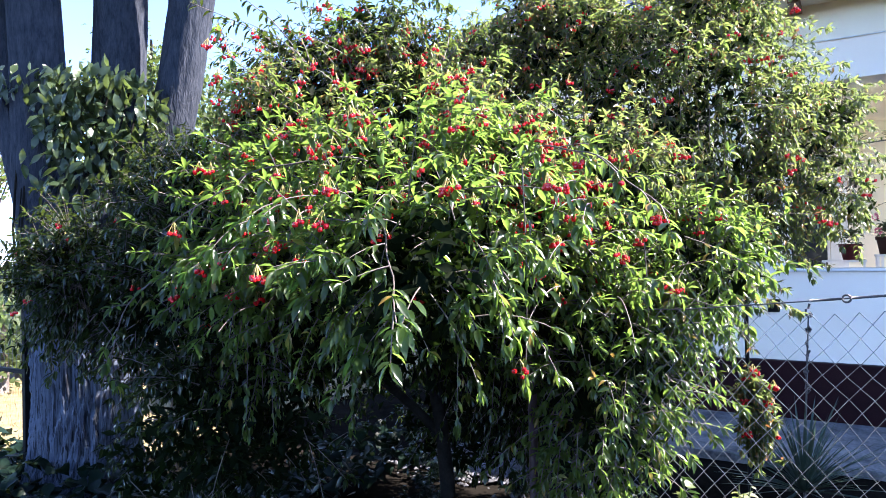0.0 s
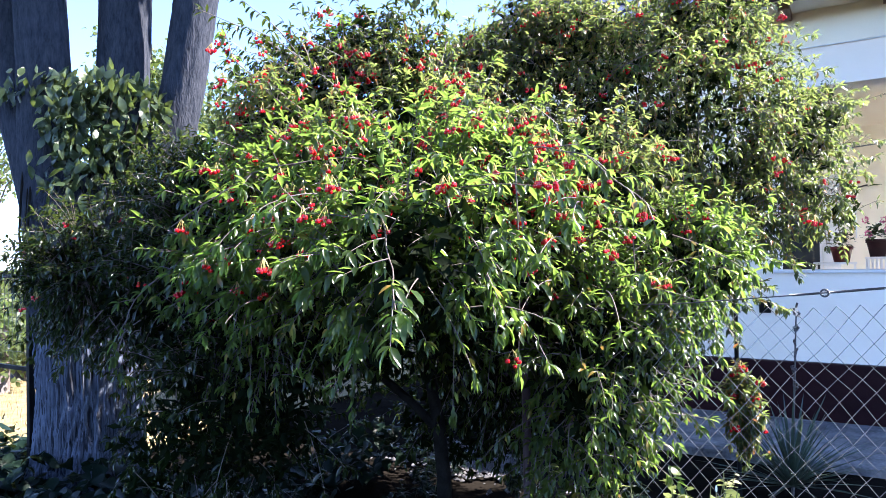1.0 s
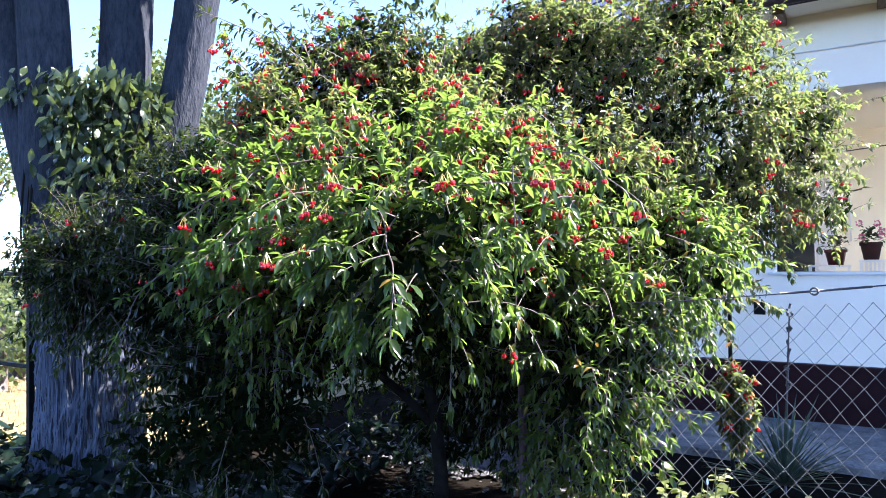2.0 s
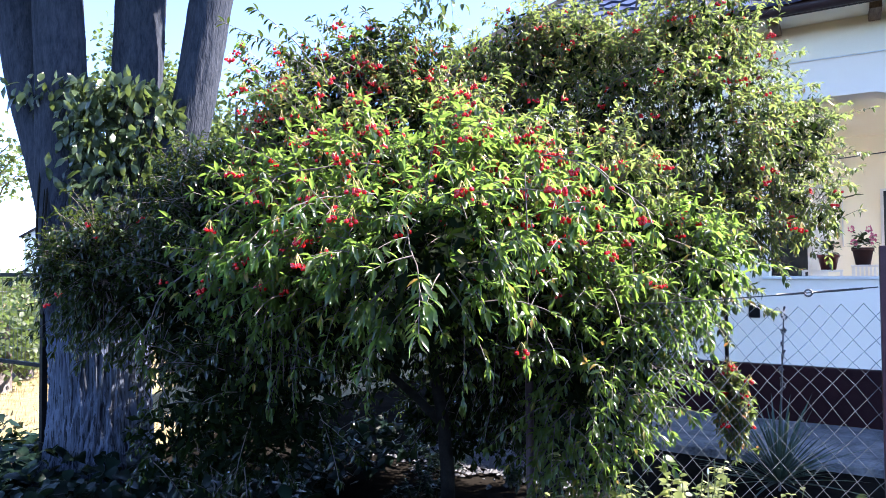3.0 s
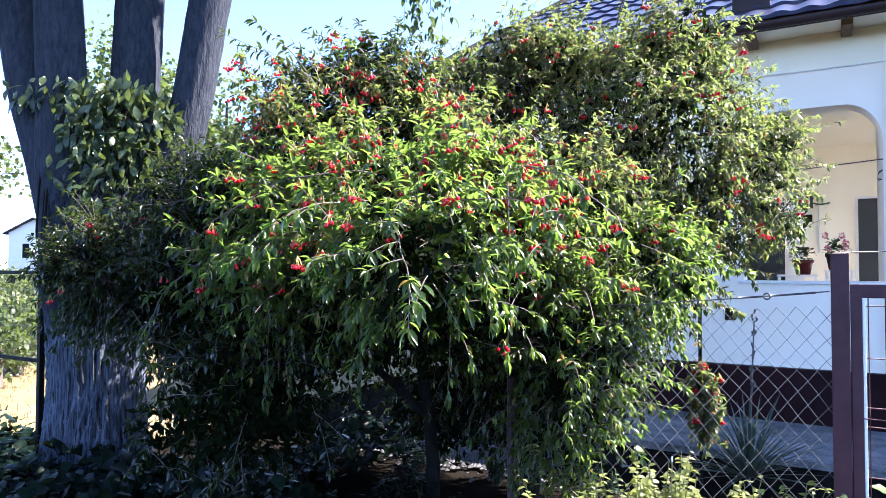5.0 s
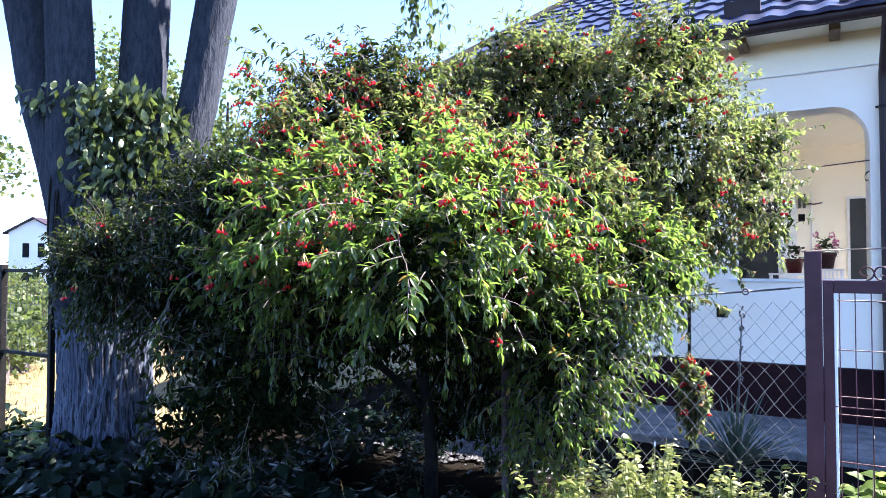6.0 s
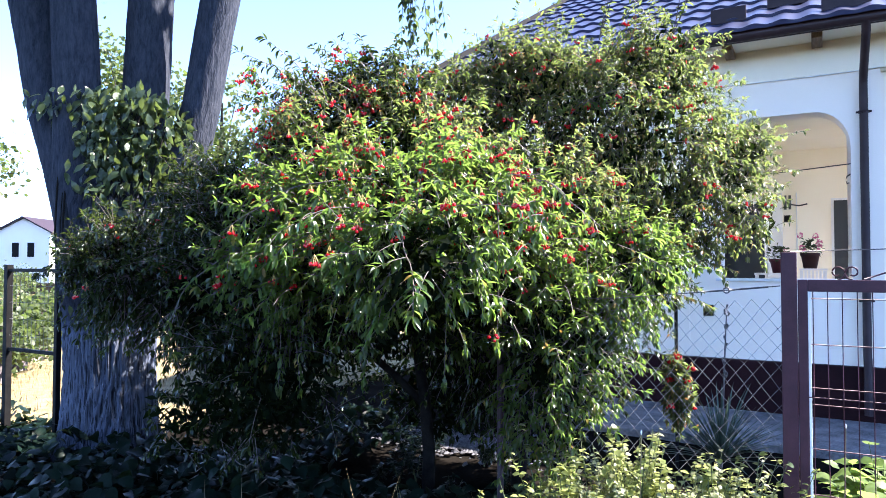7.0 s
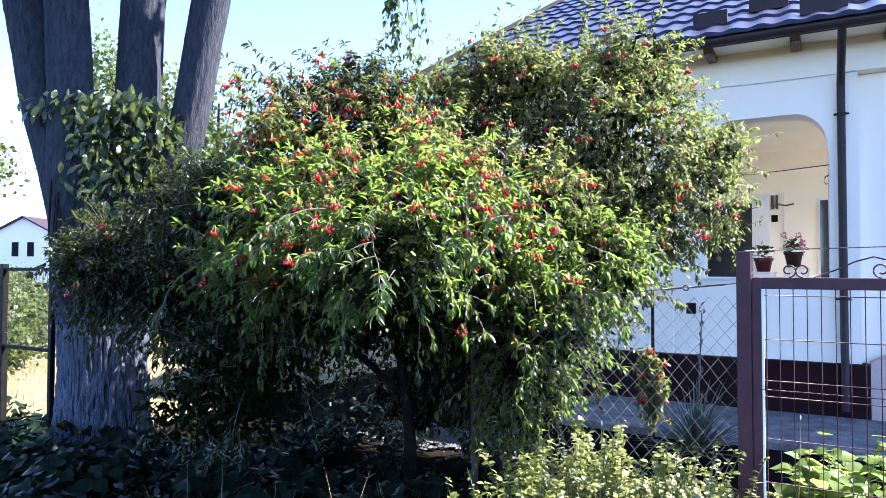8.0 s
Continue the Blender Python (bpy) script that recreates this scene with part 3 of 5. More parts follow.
# ---- gate and fence ----
FY = 2.75


def build_gate():
    gp = thing("gate_post", box_mesh("gate_post", (0.195, FY - 0.03, 0), (0.2615, FY + 0.03, 1.69), GATE, 0.005), "plum-brown square steel gate post", "post")
    gate = thing("gate", None, "plum-brown steel gate filled with welded wire mesh", "gate", at=(0.8, FY, 0.1))
    part("stile", box_mesh("stile", (0.264, FY - 0.02, 0.1), (0.305, FY + 0.02, 1.563), GATE, 0.004), gate)
    part("stile", box_mesh("stile", (1.25, FY - 0.02, 0.1), (1.29, FY + 0.02, 1.563), GATE, 0.004), gate)
    part("rail", box_mesh("rail", (0.305, FY - 0.02, 1.508), (1.25, FY + 0.02, 1.563), GATE, 0.004), gate)
    part("rail", box_mesh("rail", (0.305, FY - 0.02, 0.1), (1.25, FY + 0.02, 0.15), GATE, 0.004), gate)
    # White strip added to give the bright sunlit line along the stile.
    part("edge_strip", box_mesh("edge_strip", (0.3055, FY - 0.014, 0.152), (0.317, FY - 0.008, 1.506), WHITE, 0.002), gate, "white strip for the bright sunlit line on the stile")
    x = 0.326
    while x < 1.25:
        pts = []
        for z, dy in ((0.15, 0), (0.37, 0), (0.385, -0.022), (0.41, -0.022), (0.43, 0), (0.985, 0), (1.0, -0.016), (1.022, -0.024), (1.045, -0.016), (1.062, 0), (1.3, 0), (1.508, 0)):
            pts.append((x, FY + dy, z))
        part("wire", tube_mesh("wire", pts, 0.0024, GATE, 6), gate)
        x += 0.0585
    for z, dy in ((1.475, 0), (1.262, 0), (1.062, 0), (1.022, -0.026), (0.985, 0), (0.782, 0), (0.573, 0), (0.43, 0), (0.385, -0.024)):
        part("wire", tube_mesh("wire", [(0.305, FY + dy + 0.004, z), (0.8, FY + dy + 0.005, z), (1.25, FY + dy + 0.004, z)], 0.0026, GATE, 6), gate)

    def scroll(cx, cz, r, flip):
        pts = []
        for i in range(26):
            a = i / 25 * 2.2 * math.pi
            rr = r * (1 - 0.62 * i / 25)
            pts.append((cx + flip * rr * math.cos(a - 0.5 * math.pi), FY, cz + rr * math.sin(a - 0.5 * math.pi)))
        part("scroll", tube_mesh("scroll", pts, 0.004, GATE, 6), gate)

    scroll(0.425, 1.597, 0.034, 1)
    scroll(0.485, 1.597, 0.034, -1)
    scroll(0.80, 1.60, 0.036, -1)
    scroll(0.95, 1.60, 0.036, 1)
    part("scroll", tube_mesh("scroll", [(0.53, FY, 1.566), (0.62, FY, 1.60), (0.70, FY, 1.64), (0.77, FY, 1.661), (0.83, FY, 1.645), (0.95, FY, 1.59), (1.05, FY, 1.566)], 0.004, GATE, 6), gate)
    thing("cable", tube_mesh("cable", [(0.235, FY, 1.693), (0.5, FY, 1.70), (0.82, FY, 1.707), (1.6, FY, 1.73), (4.5, FY, 1.9)], 0.0028, DARKWIRE, 6), "thin dark cable tied to the gate post", "cable")
    thing("gate_post", box_mesh("gate_post", (1.31, FY - 0.03, 0), (1.372, FY + 0.03, 1.69), GATE, 0.005), "plum-brown square steel gate post", "post")


build_gate()


def build_chain_fence():
    fence = thing("chain_link_fence", None, "galvanised chain-link fence on a thin dark post", "fence", at=(-2, FY, 0))
    x0, x1, z0, z1 = -0.92, 0.19, 0.05, 1.44
    dx, dz = 0.038, 0.0455
    cols = int((x1 - x0) / dx)
    rows = int((z1 - z0) / dz)
    acc = Acc()
    for c in range(cols + 1):
        pts = []
        for r in range(rows + 1):
            # each wire zigzags down between two columns of knots
            side = (r + c) % 2
            xx = x0 + (c + side) * dx
            sag = 0.02 * math.sin((xx - x0) * 1.9) + 0.022 * noise.noise((xx * 3, r * 0.2, 0))
            pts.append((xx + 0.008 * noise.noise((xx * 2, r * 0.3, 7)), FY + (0.004 if side else -0.004) + 0.015 * noise.noise((xx, r * 0.1, 2)), z1 - r * dz + sag))
        acc.add(*tube(pts, 0.0015, 4, False))
    part("wire_mesh", acc.mesh("wire_mesh", [ZINC]), fence, "woven diamond wire mesh", "stuff")
    part("tension_wire", tube_mesh("tension_wire", [(-1.25, FY, 1.44), (-0.6, FY, 1.455), (-0.17, FY, 1.495), (-0.05, FY, 1.507), (0.19, FY, 1.532)], 0.0028, DARKWIRE, 6), fence)
    ring = []
    for i in range(17):
        a = i / 16 * 2 * math.pi
        ring.append((-0.045 + 0.013 * math.cos(a), FY - 0.004, 1.507 + 0.013 * math.sin(a)))
    tb = part("turnbuckle", tube_mesh("turnbuckle", ring, 0.004, DARKWIRE, 6), fence, "dark iron wire tensioner")
    part("rod", tube_mesh("rod", [(-0.03, FY, 1.509), (0.0, FY, 1.512), (0.14, FY, 1.526)], 0.005, DARKWIRE, 6), tb)
    part("rod", tube_mesh("rod", [(-0.16, FY, 1.497), (-0.06, FY, 1.506)], 0.005, DARKWIRE, 6), tb)
    part("post", tube_mesh("post", [(-1.27, FY + 0.02, 0), (-1.27, FY + 0.02, 1.5)], 0.02, BROWN, 10), fence)
    thing("garden_stake", tube_mesh("garden_stake", [(-0.66, 4.88, 0), (-0.66, 4.88, 1.62)], 0.014, BLACK, 8), "thin dark iron garden stake", "stake")


build_chain_fence()


def build_side_panel():
    y = 2.6
    p = thing("fence_panel", None, "dark steel framed wire fence panel beside the whitewashed trunk", "fence", at=(-5.7, y, 0))
    for x, w in ((-6.11, 0.028), (-5.34, 0.022)):
        part("post", box_mesh("post", (x - w, y - w, 0), (x + w, y + w, 1.64), BLACK, 0.004), p)
    part("rail", box_mesh("rail", (-6.08, y - 0.015, 1.575), (-5.365, y + 0.015, 1.605), BLACK, 0.003), p)
    part("rail", box_mesh("rail", (-6.08, y - 0.015, 0.86), (-5.365, y + 0.015, 0.89), BLACK, 0.003), p)
    for k in range(11):
        part("wire", tube_mesh("wire", [(-6.04 + k * 0.062, y, 0.89), (-6.04 + k * 0.062, y, 1.575)], 0.0016, ZINC, 4), p)
    for k in range(4):
        part("wire", tube_mesh("wire", [(-6.08, y, 1.0 + k * 0.15), (-5.365, y, 1.0 + k * 0.15)], 0.0016, ZINC, 4), p)
    for k in range(3):
        x = -6.9 - 1.1 * k
        part("post", box_mesh("post", (x - 0.02, y - 0.02, 0), (x + 0.02, y + 0.02, 1.6), BLACK, 0.004), p)


build_side_panel()

# ---- the old tree with four stems ----
TX, TY = -4.95, 2.87
U = np.array((0.873, 0.488, 0.0))
W = np.array((-0.488, 0.873, 0.0))


def smooth_path(points, n):
    """Points along a smooth line through those given."""
    p = np.asarray(points, float)
    s = np.concatenate([[0], np.cumsum(np.linalg.norm(np.diff(p[:, :3], axis=0), axis=1))])
    q = np.linspace(0, s[-1], n)
    out = np.stack([np.interp(q, s, p[:, i]) for i in range(p.shape[1])], axis=1)
    for _ in range(max(2, n // 14)):
        out[1:-1] = (out[:-2] + 2 * out[1:-1] + out[2:]) / 4
    return out


def bark_tube(path, sides, depth, seed, squash=1.0):
    """A limb whose bark stands in long ridges. path: x, y, z, radius."""
    p, r = path[:, :3], path[:, 3]
    v, t = tube(p, 1.0, sides, False)
    n = len(p)
    v = v.reshape(n, sides, 3)
    for i in range(n):
        for j in range(sides):
            d = v[i, j] - p[i]
            x, y, z = d * r[i]
            h = noise.ridged_multi_fractal((d[0] * r[i] * 26 + seed, d[1] * r[i] * 26, p[i][2] * 3.0 + 0.6 * noise.noise((x * 5, y * 5, p[i][2] * 2))), 1.0, 2.0, 3, 1.0, 2.0)
            big = 0.05 * noise.noise((d[0] * 1.4 + seed, d[1] * 1.4, p[i][2] * 0.9))
            v[i, j] = p[i] + d * (r[i] * (1 + big) + depth * (h - 1.1))
    return v.reshape(-1, 3), t


def stem_point(s, z, w=0.0):
    return np.array((TX, TY, 0)) + U * s + W * w + (0, 0, z)


def build_old_tree():
    rng = np.random.default_rng(11)
    tree = thing("tree", None, "old four-stemmed tree with furrowed grey bark and lime-washed foot", "tree", at=(TX, TY, 0))
    rows = [(-0.04, 0.0, 0.48), (-0.04, 0.12, 0.42), (-0.045, 0.3, 0.375), (-0.045, 0.7, 0.35), (-0.045, 1.2, 0.36), (-0.04, 1.7, 0.42), (0.0, 2.1, 0.44), (0.03, 2.35, 0.36)]
    path = smooth_path([(*stem_point(s, z), r) for s, z, r in rows], 130)
    acc = Acc()
    acc.add(*bark_tube(path, 220, 0.03, 1.0))
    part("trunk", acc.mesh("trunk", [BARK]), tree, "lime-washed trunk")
    far_stem = [(-0.17, 1.5, 0.22, 0.0), (-0.31, 2.2, 0.24, 0.0), (-0.42, 2.6, 0.235, 0.02), (-0.59, 3.02, 0.215, 0.05), (-0.70, 3.5, 0.21, 0.08), (-0.80, 3.97, 0.215, 0.1), (-1.05, 5.0, 0.19, 0.2), (-1.4, 6.5, 0.15, 0.4), (-2.0, 8.2, 0.08, 0.6)]
    near_stem = [(-0.14, 1.5, 0.22, -0.16), (-0.22, 2.2, 0.22, -0.16), (-0.27, 3.02, 0.185, -0.16), (-0.31, 3.97, 0.175, -0.18), (-0.45, 5.2, 0.16, -0.3), (-0.7, 7.0, 0.12, -0.6), (-0.9, 8.6, 0.07, -0.9)]
    middle_stem = [(0.02, 1.5, 0.24, 0.12), (0.14, 2.3, 0.22, 0.12), (0.18, 3.02, 0.19, 0.12), (0.205, 3.97, 0.192, 0.14), (0.27, 5.2, 0.17, 0.2), (0.4, 7.0, 0.13, 0.5), (0.5, 9.0, 0.07, 0.9)]
    leaning_stem = [(0.06, 1.5, 0.2, -0.02), (0.38, 2.1, 0.2, -0.02), (0.59, 2.5, 0.18, -0.02), (0.71, 2.9, 0.158, -0.02), (0.80, 3.45, 0.16, -0.02), (0.885, 3.97, 0.158, -0.02), (1.2, 5.2, 0.15, -0.1), (1.7, 6.8, 0.11, -0.2), (2.3, 8.4, 0.06, -0.3)]
    stems = zip((far_stem, near_stem, middle_stem, leaning_stem), (2.0, 3.0, 4.0, 5.0))
    tips = []
    for pts, seed in stems:
        path = smooth_path([(*stem_point(s, z, w), r) for s, z, r, w in pts], 120)
        acc = Acc()
        acc.add(*bark_tube(path, 80, 0.007, seed))
        part("stem", acc.mesh("stem", [STEM_BARK]), tree)
        tips += [path[70], path[85], path[100], path[119]]
    acc, crown = Acc(), Acc()
    for k, tp in enumerate(tips):
        for b in range(4):
            a = rng.uniform(0, 6.28)
            d = np.array((math.cos(a), math.sin(a), rng.uniform(0.3, 0.9)))
            ln = rng.uniform(1.0, 2.0)
            pts = [tp[:3], tp[:3] + d * ln * 0.5, tp[:3] + d * ln + (0, 0, 0.2)]
            pp = smooth_path(pts, 8)
            acc.add(*tube(pp, np.linspace(0.05, 0.012, 8), 6))
            m = 55
            c = pp[rng.integers(3, 8, m)] + rng.normal(size=(m, 3)) * 0.3
            c = c[c[:, 2] > 6.3]
            put_leaves(crown, c, rng.normal(size=(len(c), 3)) + (0, 0, -0.5), rng.normal(size=(len(c), 3)) * 0.6 + (0, 0, 1), rng.uniform(0.1, 0.16, len(c)), ROUND_LEAVES, rng, 0.8)
    # the broad crown overhead, unseen, spread wide to cut sky light below
    for k in range(330):
        a, r = rng.uniform(0, 6.28), math.sqrt(rng.random())
        c = np.array((-3.9 + 3.4 * r * math.cos(a), 0.3 + 4.4 * r * math.sin(a), rng.uniform(6.4, 8.6) - 0.6 * r * r))
        m = 50
        c = c + rng.normal(size=(m, 3)) * (0.5, 0.5, 0.3)
        c = c[c[:, 2] > 6.3]
        put_leaves(crown, c, rng.normal(size=(len(c), 3)) + (0, 0, -0.5), rng.normal(size=(len(c), 3)) * 0.6 + (0, 0, 1), rng.uniform(0.13, 0.2, len(c)), ROUND_LEAVES, rng, 0.8)
    # one long branch with hanging twigs
    line = smooth_path([stem_point(1.3, 5.5, -0.12), (-3.4, 3.5, 5.9), (-2.75, 3.65, 5.8), (-2.47, 3.66, 5.0), (-2.45, 3.66, 4.0)], 30)
    acc.add(*tube(line, np.linspace(0.035, 0.006, 30), 6))
    twig = Acc()
    for dx, dy, low in ((0.0, 0.0, 3.42), (0.1, 0.06, 3.36), (-0.06, -0.02, 3.44), (0.2, 0.02, 3.3), (0.05, -0.05, 3.4), (0.27, 0.0, 3.42)):
        p = smooth_path([line[-1 - int(abs(dx) * 20)], line[-1] + (dx, dy, -0.25), (-2.45 + dx * 1.2, 3.66 + dy, low)], 14)
        acc.add(*tube(p, np.linspace(0.005, 0.0012, 14), 4))
        m = 34
        b = p[rng.integers(3, 14, m)] + rng.normal(size=(m, 3)) * 0.01
        a = rng.uniform(0, 6.28, m)
        put_leaves(twig, b, np.stack([np.cos(a), np.sin(a), np.full(m, -0.9)], 1), np.stack([np.cos(a) * 0.6, np.sin(a) * 0.6, np.ones(m)], 1), rng.uniform(0.05, 0.085, m), CHERRY_LEAVES, rng, 1.4)
    part("hanging_leaves", twig.mesh("hanging_leaves", [VINE]), tree, "", "stuff")
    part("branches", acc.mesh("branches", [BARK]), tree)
    part("crown", crown.mesh("crown", [FARLEAF]), tree, "loose green leaf crown", "stuff")


build_old_tree()


# ---- climbing vine round the stems ----
def build_vine():
    rng = np.random.default_rng(21)
    vine = thing("climbing_vine", None, "broad-leaved climbing vine hanging round the tree fork", "vine", at=(TX, TY, 0.0))
    acc, stems = Acc(), Acc()
    zones = [  # lateral, height, spreads, towards the street, leaves
        (-0.38, 2.98, 0.18, 0.07, 0.30, 32), (-0.05, 2.95, 0.16, 0.12, 0.28, 70), (0.3, 2.98, 0.26, 0.09, 0.28, 80), (0.02, 2.7, 0.14, 0.2, 0.34, 90),
        (0.3, 2.66, 0.24, 0.2, 0.26, 100), (0.12, 2.35, 0.2, 0.22, 0.36, 70), (0.45, 2.4, 0.3, 0.25, 0.3, 60), (0.62, 2.78, 0.08, 0.08, 0.2, 30),
        (0.25, 1.95, 0.3, 0.25, 0.42, 30), (0.05, 1.65, 0.25, 0.2, 0.42, 20)]
    for s, z, ds, dz, w, n in zones:
        n = int(n * 1.7)
        c = stem_point(s, z, -w)
        base = c + rng.normal(size=(n, 1)) * ds * 0.6 * U + rng.normal(size=(n, 1)) * 0.10 * W + rng.normal(size=(n, 1)) * (0, 0, dz * 0.75)
        way = np.array((0, 0, -1.0)) + rng.normal(size=(n, 3)) * 0.55 - W * 0.2
        up = -W + rng.normal(size=(n, 3)) * 0.5 + (0, 0, 0.6)
        put_leaves(acc, base, way, up, rng.uniform(0.075, 0.13, n), VINE_LEAVES, rng)
    for k in range(8):
        s0, s1 = rng.uniform(-0.4, 0.5), rng.uniform(-0.4, 0.6)
        pts = [stem_point(s0 * 0.6, 1.35, -0.47), stem_point(s1 * 0.8, 1.75, -0.48), stem_point(s1, 2.4, -0.33), stem_point(s1 + 0.1, 2.9, -0.26)]
        stems.add(*tube(smooth_path(pts, 20), rng.uniform(0.004, 0.009), 5))
    part("stem", stems.mesh("stem", [VINE_STEM]), vine, kind="stuff")
    part("leaves", acc.mesh("leaves", [VINE]), vine, kind="stuff")


build_vine()

# ---- the cherry tree ----
cherry = thing("cherry_tree", None, "spreading sour cherry tree heavy with red fruit, hanging over the fence", "tree", at=(-1.6, 3.36, 0))
# clumps of the crown: centre, radii, shoots, share of fruit
CROWN_STREET = [
    (-1.85, 2.72, 1.70, 1.04, 1.0, 0.74, 1500, 0.20),
    (-1.25, 1.85, 1.66, 0.42, 0.42, 0.32, 170, 0.10),
    (-2.42, 2.38, 1.62, 0.50, 0.55, 0.66, 480, 0.06),
    (-3.98, 2.20, 1.58, 0.48, 0.24, 0.34, 760, 0.012),
    (-3.40, 2.35, 1.45, 0.45, 0.36, 0.50, 620, 0.01),
    (-3.52, 2.60, 2.05, 0.42, 0.32, 0.36, 520, 0.01),
    (-3.05, 2.48, 1.55, 0.55, 0.48, 0.76, 900, 0.015),
    (-3.30, 2.30, 0.62, 0.35, 0.30, 0.28, 70, 0.0),
    (-2.30, 3.25, 2.38, 0.62, 0.65, 0.58, 620, 0.15),
    (-2.55, 2.72, 2.32, 0.46, 0.5, 0.44, 330, 0.18),
    (-1.35, 3.30, 1.95, 0.70, 0.60, 0.55, 420, 0.10),
    (-0.70, 3.30, 1.62, 0.30, 0.50, 0.34, 260, 0.05),
]
CROWN_HOUSE = [
    (-1.00, 4.70, 2.55, 0.85, 0.80, 0.95, 1300, 0.07),
    (-1.60, 4.55, 2.70, 0.80, 0.6, 0.90, 760, 0.07),
    (-0.75, 4.55, 1.88, 0.52, 0.5, 0.36, 330, 0.07),
    (-2.05, 4.00, 2.40, 0.55, 0.5, 0.65, 330, 0.08),
    (-0.32, 4.90, 2.38, 0.34, 0.4, 0.42, 240, 0.12),
    (-0.15, 5.30, 2.62, 0.24, 0.4, 0.20, 110, 0.04),
    (-2.30, 4.45, 3.08, 0.52, 0.4, 0.42, 300, 0.06),
    (-1.75, 4.65, 3.30, 0.40, 0.4, 0.34, 220, 0.05),
    (-0.70, 4.60, 3.30, 0.36, 0.4, 0.34, 170, 0.05),
    (-2.55, 4.30, 2.90, 0.40, 0.4, 0.36, 220, 0.06),
    (-2.00, 4.45, 3.36, 0.36, 0.35, 0.28, 130, 0.04),
    (-0.05, 4.62, 2.02, 0.24, 0.24, 0.22, 90, 0.25),
    (-0.95, 4.05, 1.70, 0.50, 0.4, 0.40, 330, 0.03),
    (-0.74, 4.00, 1.42, 0.24, 0.3, 0.30, 110, 0.0),
]
# Rear clumps here are added to block light below the crown.
CROWN_LOW = [
    (-0.95, 2.85, 1.15, 0.32, 0.4, 0.72, 300, 0.02),
    (-0.53, 4.18, 0.75, 0.12, 0.10, 0.31, 170, 0.10),
    (-2.60, 2.20, 0.95, 0.60, 0.4, 0.50, 260, 0.0),
    (-1.60, 3.60, 1.00, 0.80, 0.6, 0.50, 380, 0.0),
    (-2.70, 4.10, 1.55, 0.80, 0.5, 0.75, 420, 0.0),
    (-3.20, 3.50, 1.20, 0.50, 0.4, 0.60, 200, 0.0),
    (-2.90, 2.60, 0.65, 0.50, 0.4, 0.30, 130, 0.0),
    (-2.20, 3.90, 0.55, 0.70, 0.4, 0.30, 160, 0.0),
    (-2.75, 4.60, 0.85, 0.80, 0.4, 0.75, 220, 0.0),
    (-1.75, 4.35, 1.25, 0.60, 0.4, 0.45, 220, 0.0),
    (-3.50, 4.40, 0.90, 0.50, 0.4, 0.70, 120, 0.0),
    (-1.15, 4.20, 1.15, 0.40, 0.35, 0.50, 170, 0.0),
    (-3.50, 3.60, 1.90, 0.50, 0.4, 0.50, 120, 0.0),
]
CROWN_TOP = [
    (-2.78, 3.05, 2.78, 0.42, 0.40, 0.30, 190, 0.12),
    (-2.50, 3.30, 2.98, 0.36, 0.38, 0.30, 150, 0.10),
]
CROWN = CROWN_STREET + CROWN_HOUSE + CROWN_LOW + CROWN_TOP


SMALL = (3, 4, 5, 6, 7)  # clumps whose leaves take the darker shade colour
THIN = len(CROWN_STREET) + len(CROWN_HOUSE) + 1  # the one fruiting spray that hangs through the fence


def shoot_line(start, way, length, droop, n=9):
    pts = [np.array(start, float)]
    d = np.array(way, float)
    for _ in range(n - 1):
        d = d + np.array((0, 0, -droop / n))
        d = d / np.linalg.norm(d)
        pts.append(pts[-1] + d * length / (n - 1))
    return np.array(pts)


def leaves_on(line, rng, spacing, lo, hi, tuft=6, hang=0.55):
    """Bases, ways, ups and sizes of leaves: some set alternately on a shoot, and a drooping fan at its tip."""
    ln = np.linalg.norm(line[-1] - line[0])
    n = max(2, int(ln / spacing))
    f = np.concatenate([np.sort(rng.uniform(0.2, 0.92, n)), rng.uniform(0.93, 0.999, tuft)])
    idx = f * (len(line) - 1)
    i = np.minimum(idx.astype(int), len(line) - 2)
    base = line[i] + (line[i + 1] - line[i]) * (idx - i)[:, None]
    tan = unit(line[i + 1] - line[i])
    s1 = unit(np.cross(tan, (0, 0, 1.0)))
    s2 = np.cross(s1, tan)
    a = np.concatenate([np.where(np.arange(n) % 2, 0.0, np.pi) + rng.normal(size=n) * 0.7, rng.uniform(0, 6.28) + np.arange(tuft) * 2.4 + rng.normal(size=tuft) * 0.25])
    side = np.cos(a)[:, None] * s1 + np.sin(a)[:, None] * s2
    m = n + tuft
    fwd = np.concatenate([rng.uniform(0.2, 0.8, n), rng.uniform(0.35, 1.1, tuft)])[:, None]
    way = tan * fwd + side * rng.uniform(0.6, 1.0, (m, 1)) + np.array((0, 0, -1.0)) * rng.uniform(0.2, 1.6, (m, 1)) * hang + rng.normal(size=(m, 3)) * 0.12
    up = np.array((0, 0, 1.0)) + side * 0.5 + tan * 0.3 + rng.normal(size=(m, 3)) * 0.3
    return base, way, up, rng.uniform(lo, hi, m)


